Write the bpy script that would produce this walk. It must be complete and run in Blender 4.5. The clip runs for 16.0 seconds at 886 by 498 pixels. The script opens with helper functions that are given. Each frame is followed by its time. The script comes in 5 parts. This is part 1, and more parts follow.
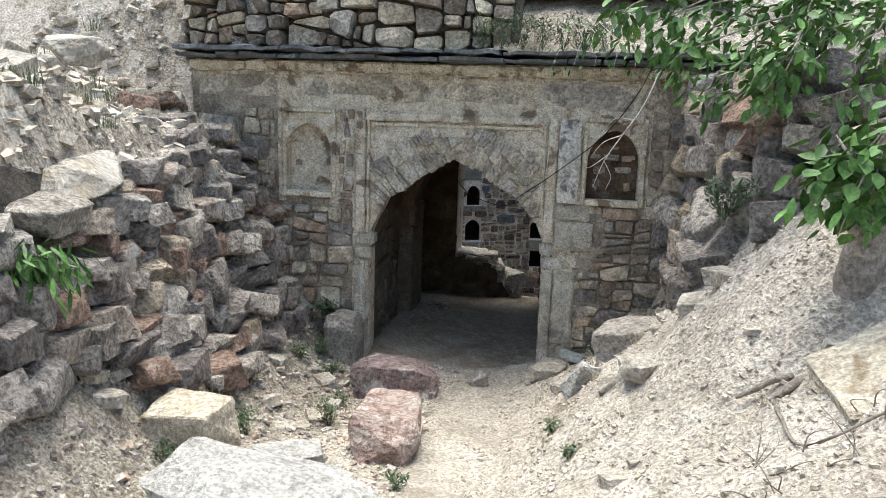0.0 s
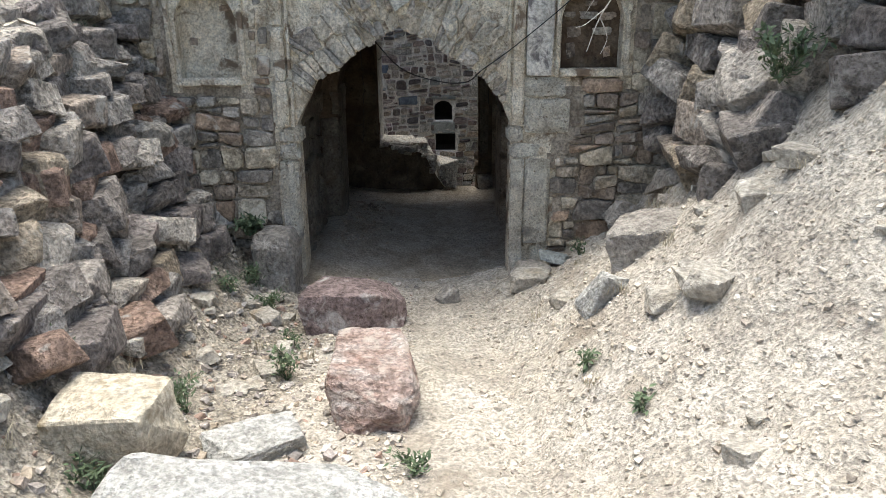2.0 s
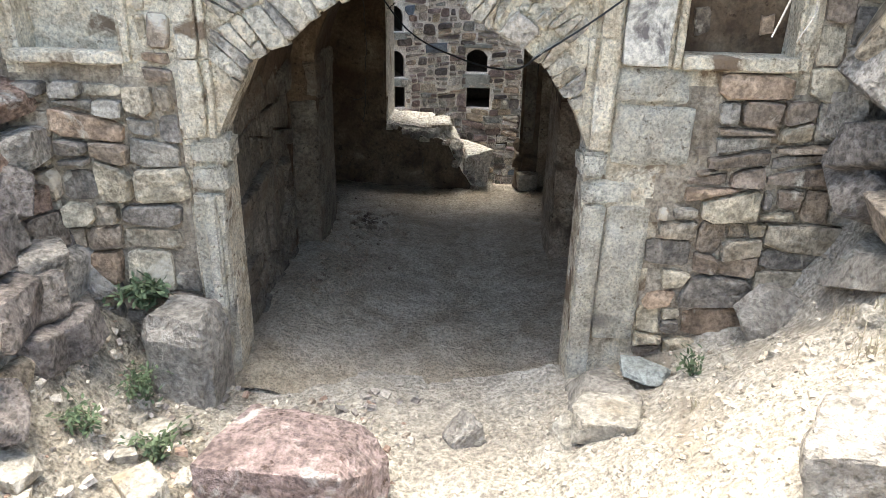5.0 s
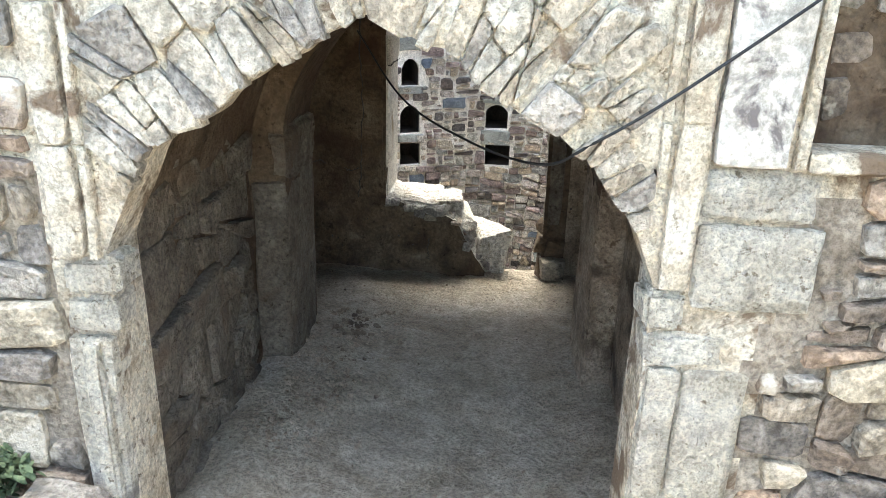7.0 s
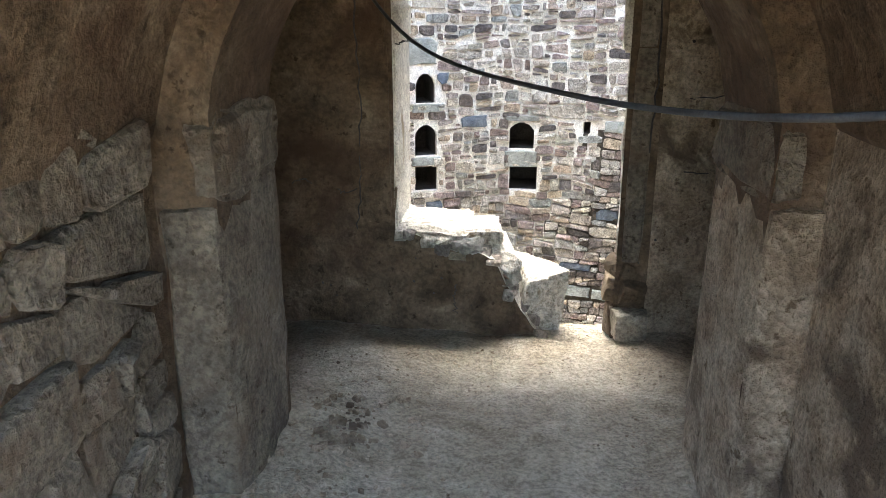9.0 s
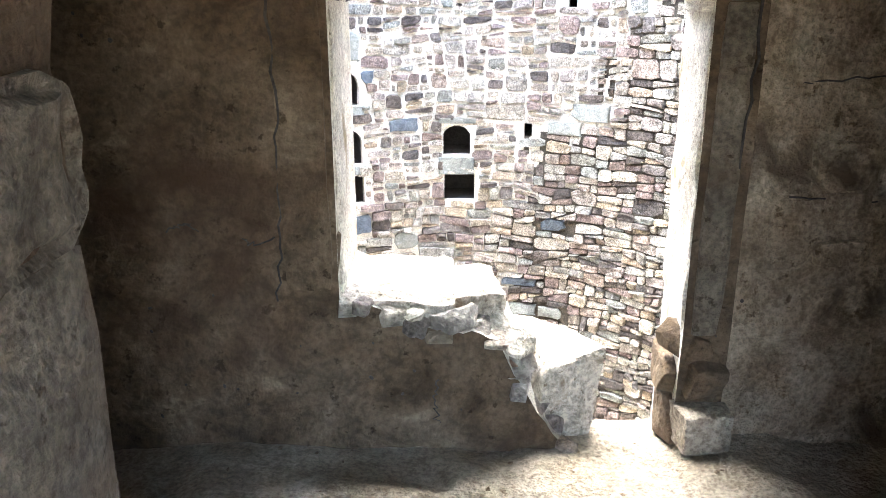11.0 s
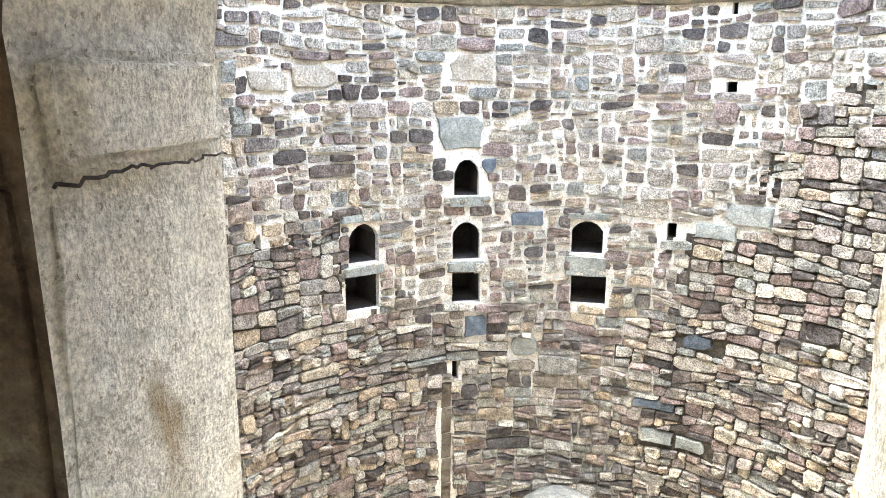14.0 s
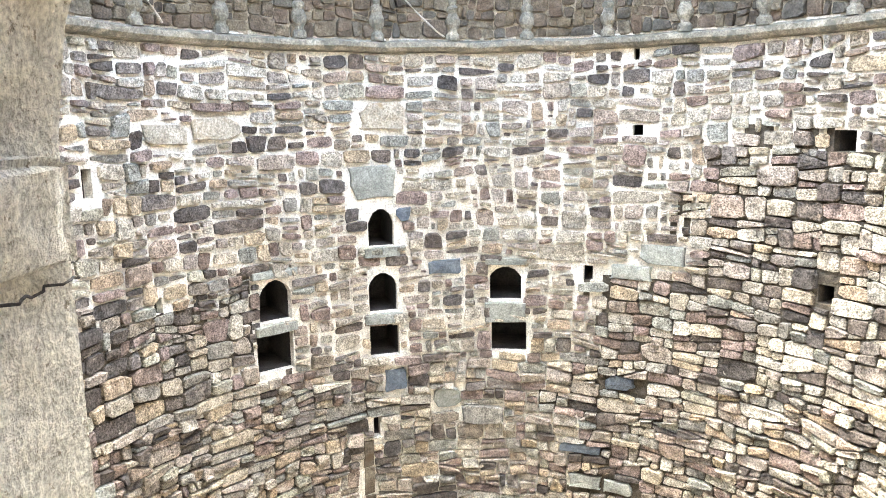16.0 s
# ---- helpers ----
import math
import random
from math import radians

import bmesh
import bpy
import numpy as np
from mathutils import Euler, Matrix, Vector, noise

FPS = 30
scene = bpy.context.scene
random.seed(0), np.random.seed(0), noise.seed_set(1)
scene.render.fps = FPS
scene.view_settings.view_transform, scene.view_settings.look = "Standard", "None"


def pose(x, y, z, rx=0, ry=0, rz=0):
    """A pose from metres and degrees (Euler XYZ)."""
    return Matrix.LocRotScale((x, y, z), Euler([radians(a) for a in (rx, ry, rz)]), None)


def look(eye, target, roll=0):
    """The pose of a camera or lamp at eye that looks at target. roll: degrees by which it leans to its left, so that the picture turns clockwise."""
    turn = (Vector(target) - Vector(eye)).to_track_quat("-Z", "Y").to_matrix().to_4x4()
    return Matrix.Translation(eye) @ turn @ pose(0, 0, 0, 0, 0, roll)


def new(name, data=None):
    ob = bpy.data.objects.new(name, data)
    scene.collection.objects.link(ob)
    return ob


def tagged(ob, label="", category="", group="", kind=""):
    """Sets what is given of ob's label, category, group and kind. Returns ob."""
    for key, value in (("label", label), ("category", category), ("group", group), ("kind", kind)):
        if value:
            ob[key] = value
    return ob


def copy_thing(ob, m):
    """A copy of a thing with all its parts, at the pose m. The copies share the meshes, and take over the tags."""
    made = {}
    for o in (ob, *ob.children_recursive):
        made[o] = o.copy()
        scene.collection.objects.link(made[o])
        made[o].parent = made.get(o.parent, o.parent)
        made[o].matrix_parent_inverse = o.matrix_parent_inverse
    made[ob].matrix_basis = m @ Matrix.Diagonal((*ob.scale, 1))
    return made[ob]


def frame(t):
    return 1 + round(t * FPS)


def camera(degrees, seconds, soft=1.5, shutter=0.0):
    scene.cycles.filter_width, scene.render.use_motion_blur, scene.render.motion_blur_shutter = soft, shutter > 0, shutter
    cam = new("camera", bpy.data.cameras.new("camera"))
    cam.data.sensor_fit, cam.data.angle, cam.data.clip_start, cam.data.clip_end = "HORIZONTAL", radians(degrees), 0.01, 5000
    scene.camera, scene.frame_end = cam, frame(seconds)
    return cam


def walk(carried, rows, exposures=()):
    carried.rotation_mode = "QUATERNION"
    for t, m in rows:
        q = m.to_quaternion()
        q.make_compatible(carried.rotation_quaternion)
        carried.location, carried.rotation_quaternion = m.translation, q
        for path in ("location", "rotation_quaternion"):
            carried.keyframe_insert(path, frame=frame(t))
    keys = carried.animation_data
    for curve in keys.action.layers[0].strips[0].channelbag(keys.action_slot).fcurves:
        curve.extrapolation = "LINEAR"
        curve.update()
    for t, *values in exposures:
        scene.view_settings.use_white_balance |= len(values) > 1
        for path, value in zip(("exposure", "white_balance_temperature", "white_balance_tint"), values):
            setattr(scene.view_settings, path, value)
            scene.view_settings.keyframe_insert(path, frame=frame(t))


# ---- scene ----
cam = camera(62.1, 16.0, soft=0.5)
PATH = [
    (0, (0.918, -6.537, 2.146), (0.616, -4.597, 1.767), 1.8),
    (0.5, (0.776, -6.347, 2.133), (0.513, -4.402, 1.752), -0.6),
    (1, (0.523, -6.143, 2.061), (0.364, -4.207, 1.585), -1.1),
    (1.5, (0.29, -5.905, 2.025), (0.254, -3.991, 1.444), -0.8),
    (2, (0.241, -5.45, 1.976), (0.257, -3.568, 1.298), -0.4),
    (2.5, (0.213, -5.067, 1.938), (0.289, -3.204, 1.214), 0.1),
    (3, (0.201, -4.664, 1.921), (0.28, -2.818, 1.154), 0.1),
    (3.5, (0.302, -4.128, 1.933), (0.305, -2.296, 1.131), -0.6),
    (4, (0.305, -3.702, 1.938), (0.34, -1.86, 1.16), 1.2),
    (4.5, (0.274, -3.351, 1.967), (0.262, -1.525, 1.15), 1.6),
    (4.7, (0.286, -3.232, 1.923), (0.238, -1.414, 1.09), 1.0),
    (6.8, (0.28, -2.077, 1.835), (0.204, -0.22, 1.096), 2.5),
    (7, (0.317, -1.937, 1.808), (0.205, -0.072, 1.094), 1.7),
    (7.5, (0.331, -1.592, 1.704), (0.263, 0.299, 1.057), 0.9),
    (8, (0.227, -1.21, 1.621), (0.121, 0.679, 0.974), 0.5),
    (8.2, (0.218, -1.04, 1.567), (0.048, 0.844, 0.918), 0.3),
    (10.3, (-0.084, 0.413, 1.183), (-0.125, 2.315, 0.566), -2.2),
    (10.5, (-0.113, 0.579, 1.171), (-0.103, 2.482, 0.557), -1.9),
    (11, (-0.15, 0.965, 1.145), (-0.095, 2.861, 0.511), 0.1),
    (11.5, (0.012, 1.425, 0.967), (0.017, 3.306, 0.288), 0.1),
    (12, (0.154, 1.709, 1.075), (0.026, 3.611, 0.47), 0.7),
    (12.5, (0.129, 1.96, 1.186), (0.007, 3.886, 0.659), 2.4),
    (13, (0.173, 2.136, 1.244), (0.059, 4.078, 0.78), 2.9),
    (13.5, (0.284, 2.257, 1.292), (0.029, 4.192, 0.855), 1.8),
    (14, (0.293, 2.403, 1.31), (-0.065, 4.315, 0.847), 0.3),
    (14.5, (0.232, 2.432, 1.373), (0.045, 4.388, 0.999), -0.2),
    (15, (0.188, 2.453, 1.414), (0.207, 4.436, 1.159), 0.5),
    (15.3, (0.185, 2.485, 1.413), (0.212, 4.465, 1.133), 0.4),
    (15.5, (0.162, 2.57, 1.413), (0.197, 4.548, 1.114), 0.2),
    (16, (0.226, 2.705, 1.39), (0.095, 4.668, 1.033), -0.8),
]
EXPOSURES = [(0.0, 1.45, 6450, 5), (3.5, 1.63, 6500, 6), (4.7, 2.5, 6800, 6), (7.0, 3.58, 6750, 3), (8.2, 3.75, 6750, 3), (10.3, 5.25, 6500, 7), (11.5, 5.12, 6500, 6), (12.2, 4.65, 6550, 4), (13.0, 4.75, 6600, 2), (14.5, 4.72, 7000, 3), (15.3, 4.66, 7150, 3), (16.0, 4.72, 7250, 3)]
walk(cam, [(t, look(eye, target, roll)) for t, eye, target, roll in PATH], EXPOSURES)

# ---- daylight: a bright hazy sky with a broad, veiled sun high behind the gateway ----
SUN_ELEVATION, SUN_AZIMUTH = 78.0, 330.0
world = bpy.data.worlds.new("sky")
scene.world = world
world.use_nodes = True
wn, wl = world.node_tree.nodes, world.node_tree.links
sky = wn.new("ShaderNodeTexSky")
sky.sky_type, sky.sun_disc = "NISHITA", False
sky.sun_elevation, sky.sun_rotation = radians(SUN_ELEVATION), radians(SUN_AZIMUTH)
sky.air_density, sky.dust_density, sky.ozone_density = 1.0, 3.0, 1.0
wl.new(sky.outputs[0], wn["Background"].inputs[0])
wn["Background"].inputs[1].default_value = 0.15
sun_data = bpy.data.lights.new("sun", "SUN")
sun_data.energy, sun_data.angle, sun_data.color = 2.2, radians(50), (1.0, 0.98, 0.95)
sun = new("sun", sun_data)
sa, se = radians(SUN_AZIMUTH), radians(SUN_ELEVATION)
sun.matrix_world = look((math.sin(sa) * math.cos(se) * 50, math.cos(sa) * math.cos(se) * 50, math.sin(se) * 50), (0, 0, 0))


# ---- materials ----
def ramp_into(nt, factor, stops, constant=False):
    r = nt.nodes.new("ShaderNodeValToRGB")
    if constant:
        r.color_ramp.interpolation = "CONSTANT"
    el = r.color_ramp.elements
    while len(el) < len(stops):
        el.new(0.5)
    for e, (p, c) in zip(el, stops):
        e.position, e.color = p, (*c, 1)
    nt.links.new(factor, r.inputs[0])
    return r.outputs[0]


def noise_node(nt, vec, scale, detail=5.0, rough=0.6, distortion=0.0):
    n = nt.nodes.new("ShaderNodeTexNoise")
    n.inputs["Scale"].default_value, n.inputs["Detail"].default_value = scale, detail
    n.inputs["Roughness"].default_value, n.inputs["Distortion"].default_value = rough, distortion
    nt.links.new(vec, n.inputs["Vector"])
    return n.outputs["Fac"]


def mixed(nt, a, b, fac, kind="MIX"):
    m = nt.nodes.new("ShaderNodeMix")
    m.data_type, m.blend_type = "RGBA", kind
    for socket, value in ((m.inputs[0], fac), (m.inputs[6], a), (m.inputs[7], b)):
        if isinstance(value, (int, float)):
            socket.default_value = value
        elif isinstance(value, tuple):
            socket.default_value = (*value, 1)
        else:
            nt.links.new(value, socket)
    return m.outputs[2]


def surface(name, stops, scale=3.0, grain=40.0, rough=0.9, bump=0.5, depth=0.02, pick="", palette=(), pick_amount=0.8,
            stain=None, stain_scale=1.2, stain_at=(0.5, 0.65), flat=1.0, grit=0.42, cracks=0.0, mottle=0.2, pits=0.0):
    """A weathered mineral or plant surface: two scales of colour, optional colour by piece, stains, cracks and relief."""
    m = bpy.data.materials.new(name)
    m.use_nodes = True
    nt = m.node_tree
    p = nt.nodes["Principled BSDF"]
    geo = nt.nodes.new("ShaderNodeNewGeometry")
    mp = nt.nodes.new("ShaderNodeMapping")
    mp.inputs["Scale"].default_value = (1, 1, flat)
    nt.links.new(geo.outputs["Position"], mp.inputs["Vector"])
    vec = mp.outputs[0]
    big = noise_node(nt, vec, scale, 6, 0.65, 0.6)
    col = ramp_into(nt, big, stops)
    if pick:
        if pick == "island":
            rnd = geo.outputs["Random Per Island"]
        else:
            rnd = nt.nodes.new("ShaderNodeObjectInfo").outputs["Random"]
        n = len(palette)
        piece = ramp_into(nt, rnd, [(i / n, c) for i, c in enumerate(palette)], True)
        col = mixed(nt, col, piece, pick_amount)
        col = mixed(nt, col, ramp_into(nt, big, [(0.3, (0.45, 0.44, 0.43)), (0.7, (1.4, 1.38, 1.35))]), 0.85, "MULTIPLY")
    fine = noise_node(nt, geo.outputs["Position"], grain, 6, 0.7)
    col = mixed(nt, col, ramp_into(nt, fine, [(0.39, (0.30, 0.29, 0.28)), (0.5, (1, 1, 1)), (0.61, (1.65, 1.65, 1.65))]), grit, "MULTIPLY")
    height = fine
    mid = noise_node(nt, geo.outputs["Position"], grain * 0.25, 5, 0.6)
    col = mixed(nt, col, ramp_into(nt, mid, [(0.38, (0.28, 0.27, 0.26)), (0.49, (0.95, 0.95, 0.95)), (0.62, (1.45, 1.45, 1.45))]), mottle, "MULTIPLY")
    if pits:
        hollow = noise_node(nt, geo.outputs["Position"], pits, 4, 0.7)
        col = mixed(nt, col, ramp_into(nt, hollow, [(0.33, (0.32, 0.27, 0.21)), (0.40, (1, 1, 1))]), 0.85, "MULTIPLY")
    if stain:
        sn = noise_node(nt, vec, stain_scale, 7, 0.62, 0.4)
        mask = ramp_into(nt, sn, [(stain_at[0], (0, 0, 0)), (stain_at[1], (1, 1, 1))])
        col = mixed(nt, col, stain, mask)
    if cracks:
        v = nt.nodes.new("ShaderNodeTexVoronoi")
        v.feature = "DISTANCE_TO_EDGE"
        v.inputs["Scale"].default_value = cracks
        wob = nt.nodes.new("ShaderNodeTexNoise")
        wob.inputs["Scale"].default_value = 4.0
        nt.links.new(geo.outputs["Position"], wob.inputs["Vector"])
        add = nt.nodes.new("ShaderNodeVectorMath")
        add.operation = "MULTIPLY_ADD"
        add.inputs[1].default_value = (0.5, 0.5, 0.5)
        nt.links.new(wob.outputs["Color"], add.inputs[0])
        nt.links.new(geo.outputs["Position"], add.inputs[2])
        nt.links.new(add.outputs[0], v.inputs["Vector"])
        line = ramp_into(nt, v.outputs["Distance"], [(0.0, (0.45, 0.42, 0.38)), (0.018, (1, 1, 1))])
        col = mixed(nt, col, line, 0.3, "MULTIPLY")
    nt.links.new(col, p.inputs["Base Color"])
    p.inputs["Roughness"].default_value = rough
    p.inputs["Specular IOR Level"].default_value = 0.25
    b1, b2 = nt.nodes.new("ShaderNodeBump"), nt.nodes.new("ShaderNodeBump")
    b1.inputs["Strength"].default_value, b1.inputs["Distance"].default_value = bump, depth * 1.7
    b2.inputs["Strength"].default_value, b2.inputs["Distance"].default_value = bump, depth * 0.6
    nt.links.new(mid, b1.inputs["Height"])
    nt.links.new(height, b2.inputs["Height"])
    nt.links.new(b1.outputs[0], b2.inputs["Normal"])
    nt.links.new(b2.outputs[0], p.inputs["Normal"])
    return m


BROWNS = [(0.20, 0.155, 0.115), (0.34, 0.28, 0.205), (0.44, 0.37, 0.27), (0.26, 0.20, 0.15), (0.36, 0.325, 0.27), (0.48, 0.405, 0.285), (0.30, 0.23, 0.165), (0.22, 0.195, 0.165), (0.51, 0.445, 0.33), (0.36, 0.25, 0.165)]
WELL = [(0.258, 0.226, 0.190), (0.384, 0.350, 0.294), (0.119, 0.100, 0.091), (0.320, 0.300, 0.268), (0.411, 0.365, 0.293), (0.244, 0.235, 0.215), (0.321, 0.259, 0.219), (0.072, 0.061, 0.059),
        (0.298, 0.262, 0.238), (0.417, 0.395, 0.351), (0.257, 0.264, 0.243), (0.395, 0.325, 0.238), (0.078, 0.071, 0.071), (0.345, 0.306, 0.262), (0.187, 0.139, 0.120), (0.355, 0.312, 0.276), (0.456, 0.430, 0.377),
        (0.164, 0.147, 0.138), (0.335, 0.323, 0.271), (0.255, 0.195, 0.179), (0.422, 0.380, 0.316), (0.223, 0.174, 0.162), (0.356, 0.282, 0.211)]
ROCKS = [(0.33, 0.29, 0.255), (0.48, 0.43, 0.365), (0.38, 0.315, 0.255), (0.22, 0.195, 0.175), (0.54, 0.49, 0.42), (0.33, 0.22, 0.165), (0.42, 0.375, 0.33), (0.26, 0.225, 0.205), (0.38, 0.35, 0.315), (0.45, 0.37, 0.27)]
GREY = [(0.3, (0.18, 0.16, 0.14)), (0.7, (0.36, 0.32, 0.27))]
M = dict(
    dirt=surface("pale_dirt", [(0.25, (0.30, 0.255, 0.205)), (0.5, (0.46, 0.41, 0.335)), (0.75, (0.56, 0.51, 0.435))], 2.0, 45, bump=0.9, depth=0.03, stain=(0.30, 0.25, 0.19), stain_scale=1.3, stain_at=(0.55, 0.68), grit=0.5, mottle=0.18),
    floor=surface("trodden_earth", [(0.3, (0.25, 0.198, 0.135)), (0.5, (0.385, 0.32, 0.235)), (0.7, (0.49, 0.42, 0.325))], 2.4, 55, bump=0.9, depth=0.03, grit=0.35, mottle=0.2),
    rock=surface("rough_rock", GREY, 5, 35, pick="object", palette=ROCKS, bump=1.0, depth=0.045, stain=(0.50, 0.46, 0.40), stain_scale=4, stain_at=(0.61, 0.68), mottle=0.25, grit=0.55, pick_amount=0.85),
    gravel=surface("gravel_bits", GREY, 5, 60, pick="island", palette=ROCKS, bump=0.5, depth=0.01),
    gravel_pale=surface("pale_gravel_bits", GREY, 5, 60, pick="island", palette=[(0.46, 0.40, 0.31), (0.54, 0.48, 0.39), (0.36, 0.31, 0.25), (0.60, 0.55, 0.46), (0.42, 0.37, 0.30)], bump=0.5, depth=0.01),
    facade_stone=surface("brown_wall_stone", GREY, 7, 45, pick="object", palette=BROWNS, bump=0.8, depth=0.02, stain=(0.56, 0.50, 0.40), stain_scale=5, stain_at=(0.60, 0.68), mottle=0.3),
    facade_rest=surface("brown_wall_stone_rest", GREY, 7, 45, pick="island", palette=BROWNS, bump=0.8, depth=0.02),
    well_stone=surface("well_stone", GREY, 6, 45, pick="object", palette=WELL, bump=0.9, depth=0.025, stain=(0.60, 0.55, 0.47), stain_scale=5, stain_at=(0.64, 0.72), pick_amount=0.9, mottle=0.4, grit=0.7),
    well_rest=surface("well_stone_rest", GREY, 6, 45, pick="island", palette=WELL, bump=0.9, depth=0.025, stain=(0.60, 0.55, 0.47), stain_scale=5, stain_at=(0.64, 0.72), pick_amount=0.9, mottle=0.4, grit=0.7),
    upper_rest=surface("dark_brown_stone", GREY, 6, 45, pick="island", palette=[(0.11, 0.08, 0.053), (0.155, 0.12, 0.077), (0.075, 0.056, 0.041), (0.085, 0.078, 0.066), (0.13, 0.088, 0.06), (0.155, 0.128, 0.09)], bump=0.9, depth=0.025),
    colonnette=surface("lichen_grey_stone", [(0.25, (0.12, 0.115, 0.095)), (0.5, (0.24, 0.22, 0.18)), (0.75, (0.42, 0.385, 0.31))], 5, 40, bump=0.9, depth=0.02, stain=(0.13, 0.13, 0.11), stain_scale=6, stain_at=(0.52, 0.64)),
    mortar=surface("brown_mortar", [(0.3, (0.17, 0.135, 0.098)), (0.7, (0.46, 0.39, 0.30))], 4, 50, bump=0.9, depth=0.02),
    lime=surface("white_lime_mortar", [(0.3, (0.60, 0.56, 0.49)), (0.7, (0.80, 0.76, 0.69))], 3, 45, grit=0.35, bump=0.8, depth=0.02),
    plaster=surface("weathered_cream_plaster", [(0.30, (0.36, 0.275, 0.18)), (0.47, (0.62, 0.53, 0.39)), (0.66, (0.77, 0.70, 0.56))], 7, 70, bump=0.9, depth=0.02, mottle=0.2,
                    stain=(0.23, 0.165, 0.11), stain_scale=4.2, stain_at=(0.57, 0.63), grit=0.35, pits=30),
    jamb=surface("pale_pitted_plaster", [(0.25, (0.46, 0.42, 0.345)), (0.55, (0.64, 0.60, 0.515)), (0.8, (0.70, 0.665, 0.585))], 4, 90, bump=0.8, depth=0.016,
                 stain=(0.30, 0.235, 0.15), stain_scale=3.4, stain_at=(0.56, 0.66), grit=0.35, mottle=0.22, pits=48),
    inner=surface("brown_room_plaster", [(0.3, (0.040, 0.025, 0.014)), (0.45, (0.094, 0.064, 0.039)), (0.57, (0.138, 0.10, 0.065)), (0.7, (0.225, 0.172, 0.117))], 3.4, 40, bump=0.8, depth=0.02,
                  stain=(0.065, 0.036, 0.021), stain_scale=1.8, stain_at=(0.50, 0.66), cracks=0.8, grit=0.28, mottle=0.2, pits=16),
    dressed=surface("pale_dressed_stone", [(0.28, (0.48, 0.415, 0.31)), (0.5, (0.65, 0.59, 0.47)), (0.72, (0.77, 0.73, 0.63))], 6, 70, bump=1.0, depth=0.025, grit=0.3, mottle=0.2, pits=30,
                    stain=(0.25, 0.22, 0.19), stain_scale=3.5, stain_at=(0.58, 0.72)),
    slabface=surface("flaking_limewash", [(0.3, (0.45, 0.41, 0.34)), (0.7, (0.62, 0.58, 0.50))], 4, 40, bump=0.8, depth=0.015,
                     stain=(0.16, 0.14, 0.13), stain_scale=7, stain_at=(0.52, 0.60)),
    voussoir=surface("cream_arch_stone", GREY, 6, 40, pick="object", palette=[(0.63, 0.545, 0.41), (0.54, 0.455, 0.335), (0.67, 0.595, 0.465), (0.49, 0.435, 0.36), (0.64, 0.57, 0.45)], bump=1.0, depth=0.03, grit=0.45, mottle=0.25),
    purple=surface("purple_rock", [(0.25, (0.15, 0.11, 0.10)), (0.5, (0.24, 0.18, 0.165)), (0.75, (0.36, 0.29, 0.25))], 5, 35, bump=1.0, depth=0.03,
                   stain=(0.5, 0.46, 0.42), stain_scale=5, stain_at=(0.56, 0.64), mottle=0.3, grit=0.5, pits=22),
    redrock=surface("red_banded_rock", [(0.3, (0.20, 0.12, 0.092)), (0.5, (0.33, 0.25, 0.21)), (0.7, (0.47, 0.42, 0.375))], 5, 35, bump=1.0, depth=0.03, flat=3,
                    stain=(0.44, 0.37, 0.31), stain_scale=6, stain_at=(0.56, 0.64), mottle=0.3, grit=0.5),
    ashen=surface("ashen_flat_rock", [(0.25, (0.33, 0.315, 0.275)), (0.5, (0.42, 0.405, 0.365)), (0.75, (0.50, 0.485, 0.44))], 4, 35, bump=1.0, depth=0.03, cracks=2.2, mottle=0.2),
    pale=surface("pale_buff_rock", [(0.25, (0.27, 0.235, 0.18)), (0.5, (0.41, 0.37, 0.305)), (0.75, (0.53, 0.49, 0.42))], 4, 35, bump=0.9, depth=0.03,
                 stain=(0.34, 0.26, 0.16), stain_scale=2.5, stain_at=(0.58, 0.75)),
    grey=surface("grey_brown_rock", [(0.25, (0.20, 0.175, 0.15)), (0.5, (0.30, 0.27, 0.23)), (0.75, (0.42, 0.38, 0.33))], 5, 35, bump=1.0, depth=0.03,
                 stain=(0.5, 0.46, 0.40), stain_scale=5, stain_at=(0.60, 0.74)),
    rubber=surface("black_cable_rubber", [(0.3, (0.012, 0.012, 0.012)), (0.7, (0.03, 0.03, 0.03))], 20, 200, rough=0.6, bump=0.1, depth=0.002),
    dusty=surface("dusty_pale_plaster", [(0.28, (0.095, 0.076, 0.055)), (0.5, (0.17, 0.142, 0.108)), (0.72, (0.26, 0.224, 0.176))], 3, 45, bump=0.9, depth=0.03,
                  stain=(0.14, 0.10, 0.066), stain_scale=2.6, stain_at=(0.52, 0.66), grit=0.35, mottle=0.25, pits=18),
    # exposed masonry, its colour lightened to carry daylight on the right-hand walls
    bare=surface("lightened_bare_masonry", [(0.28, (0.22, 0.158, 0.105)), (0.5, (0.38, 0.295, 0.21)), (0.72, (0.52, 0.435, 0.325))], 5, 60, bump=1.0, depth=0.025, stain=(0.13, 0.095, 0.065), stain_scale=3.2, stain_at=(0.53, 0.64), grit=0.35, mottle=0.25, pits=18),
    sill=surface("pale_broken_masonry", [(0.25, (0.36, 0.31, 0.24)), (0.5, (0.52, 0.47, 0.39)), (0.75, (0.62, 0.58, 0.50))], 6, 45, bump=1.0, depth=0.02,
                 stain=(0.24, 0.19, 0.13), stain_scale=7, stain_at=(0.56, 0.66), grit=0.5, mottle=0.25, pits=30),
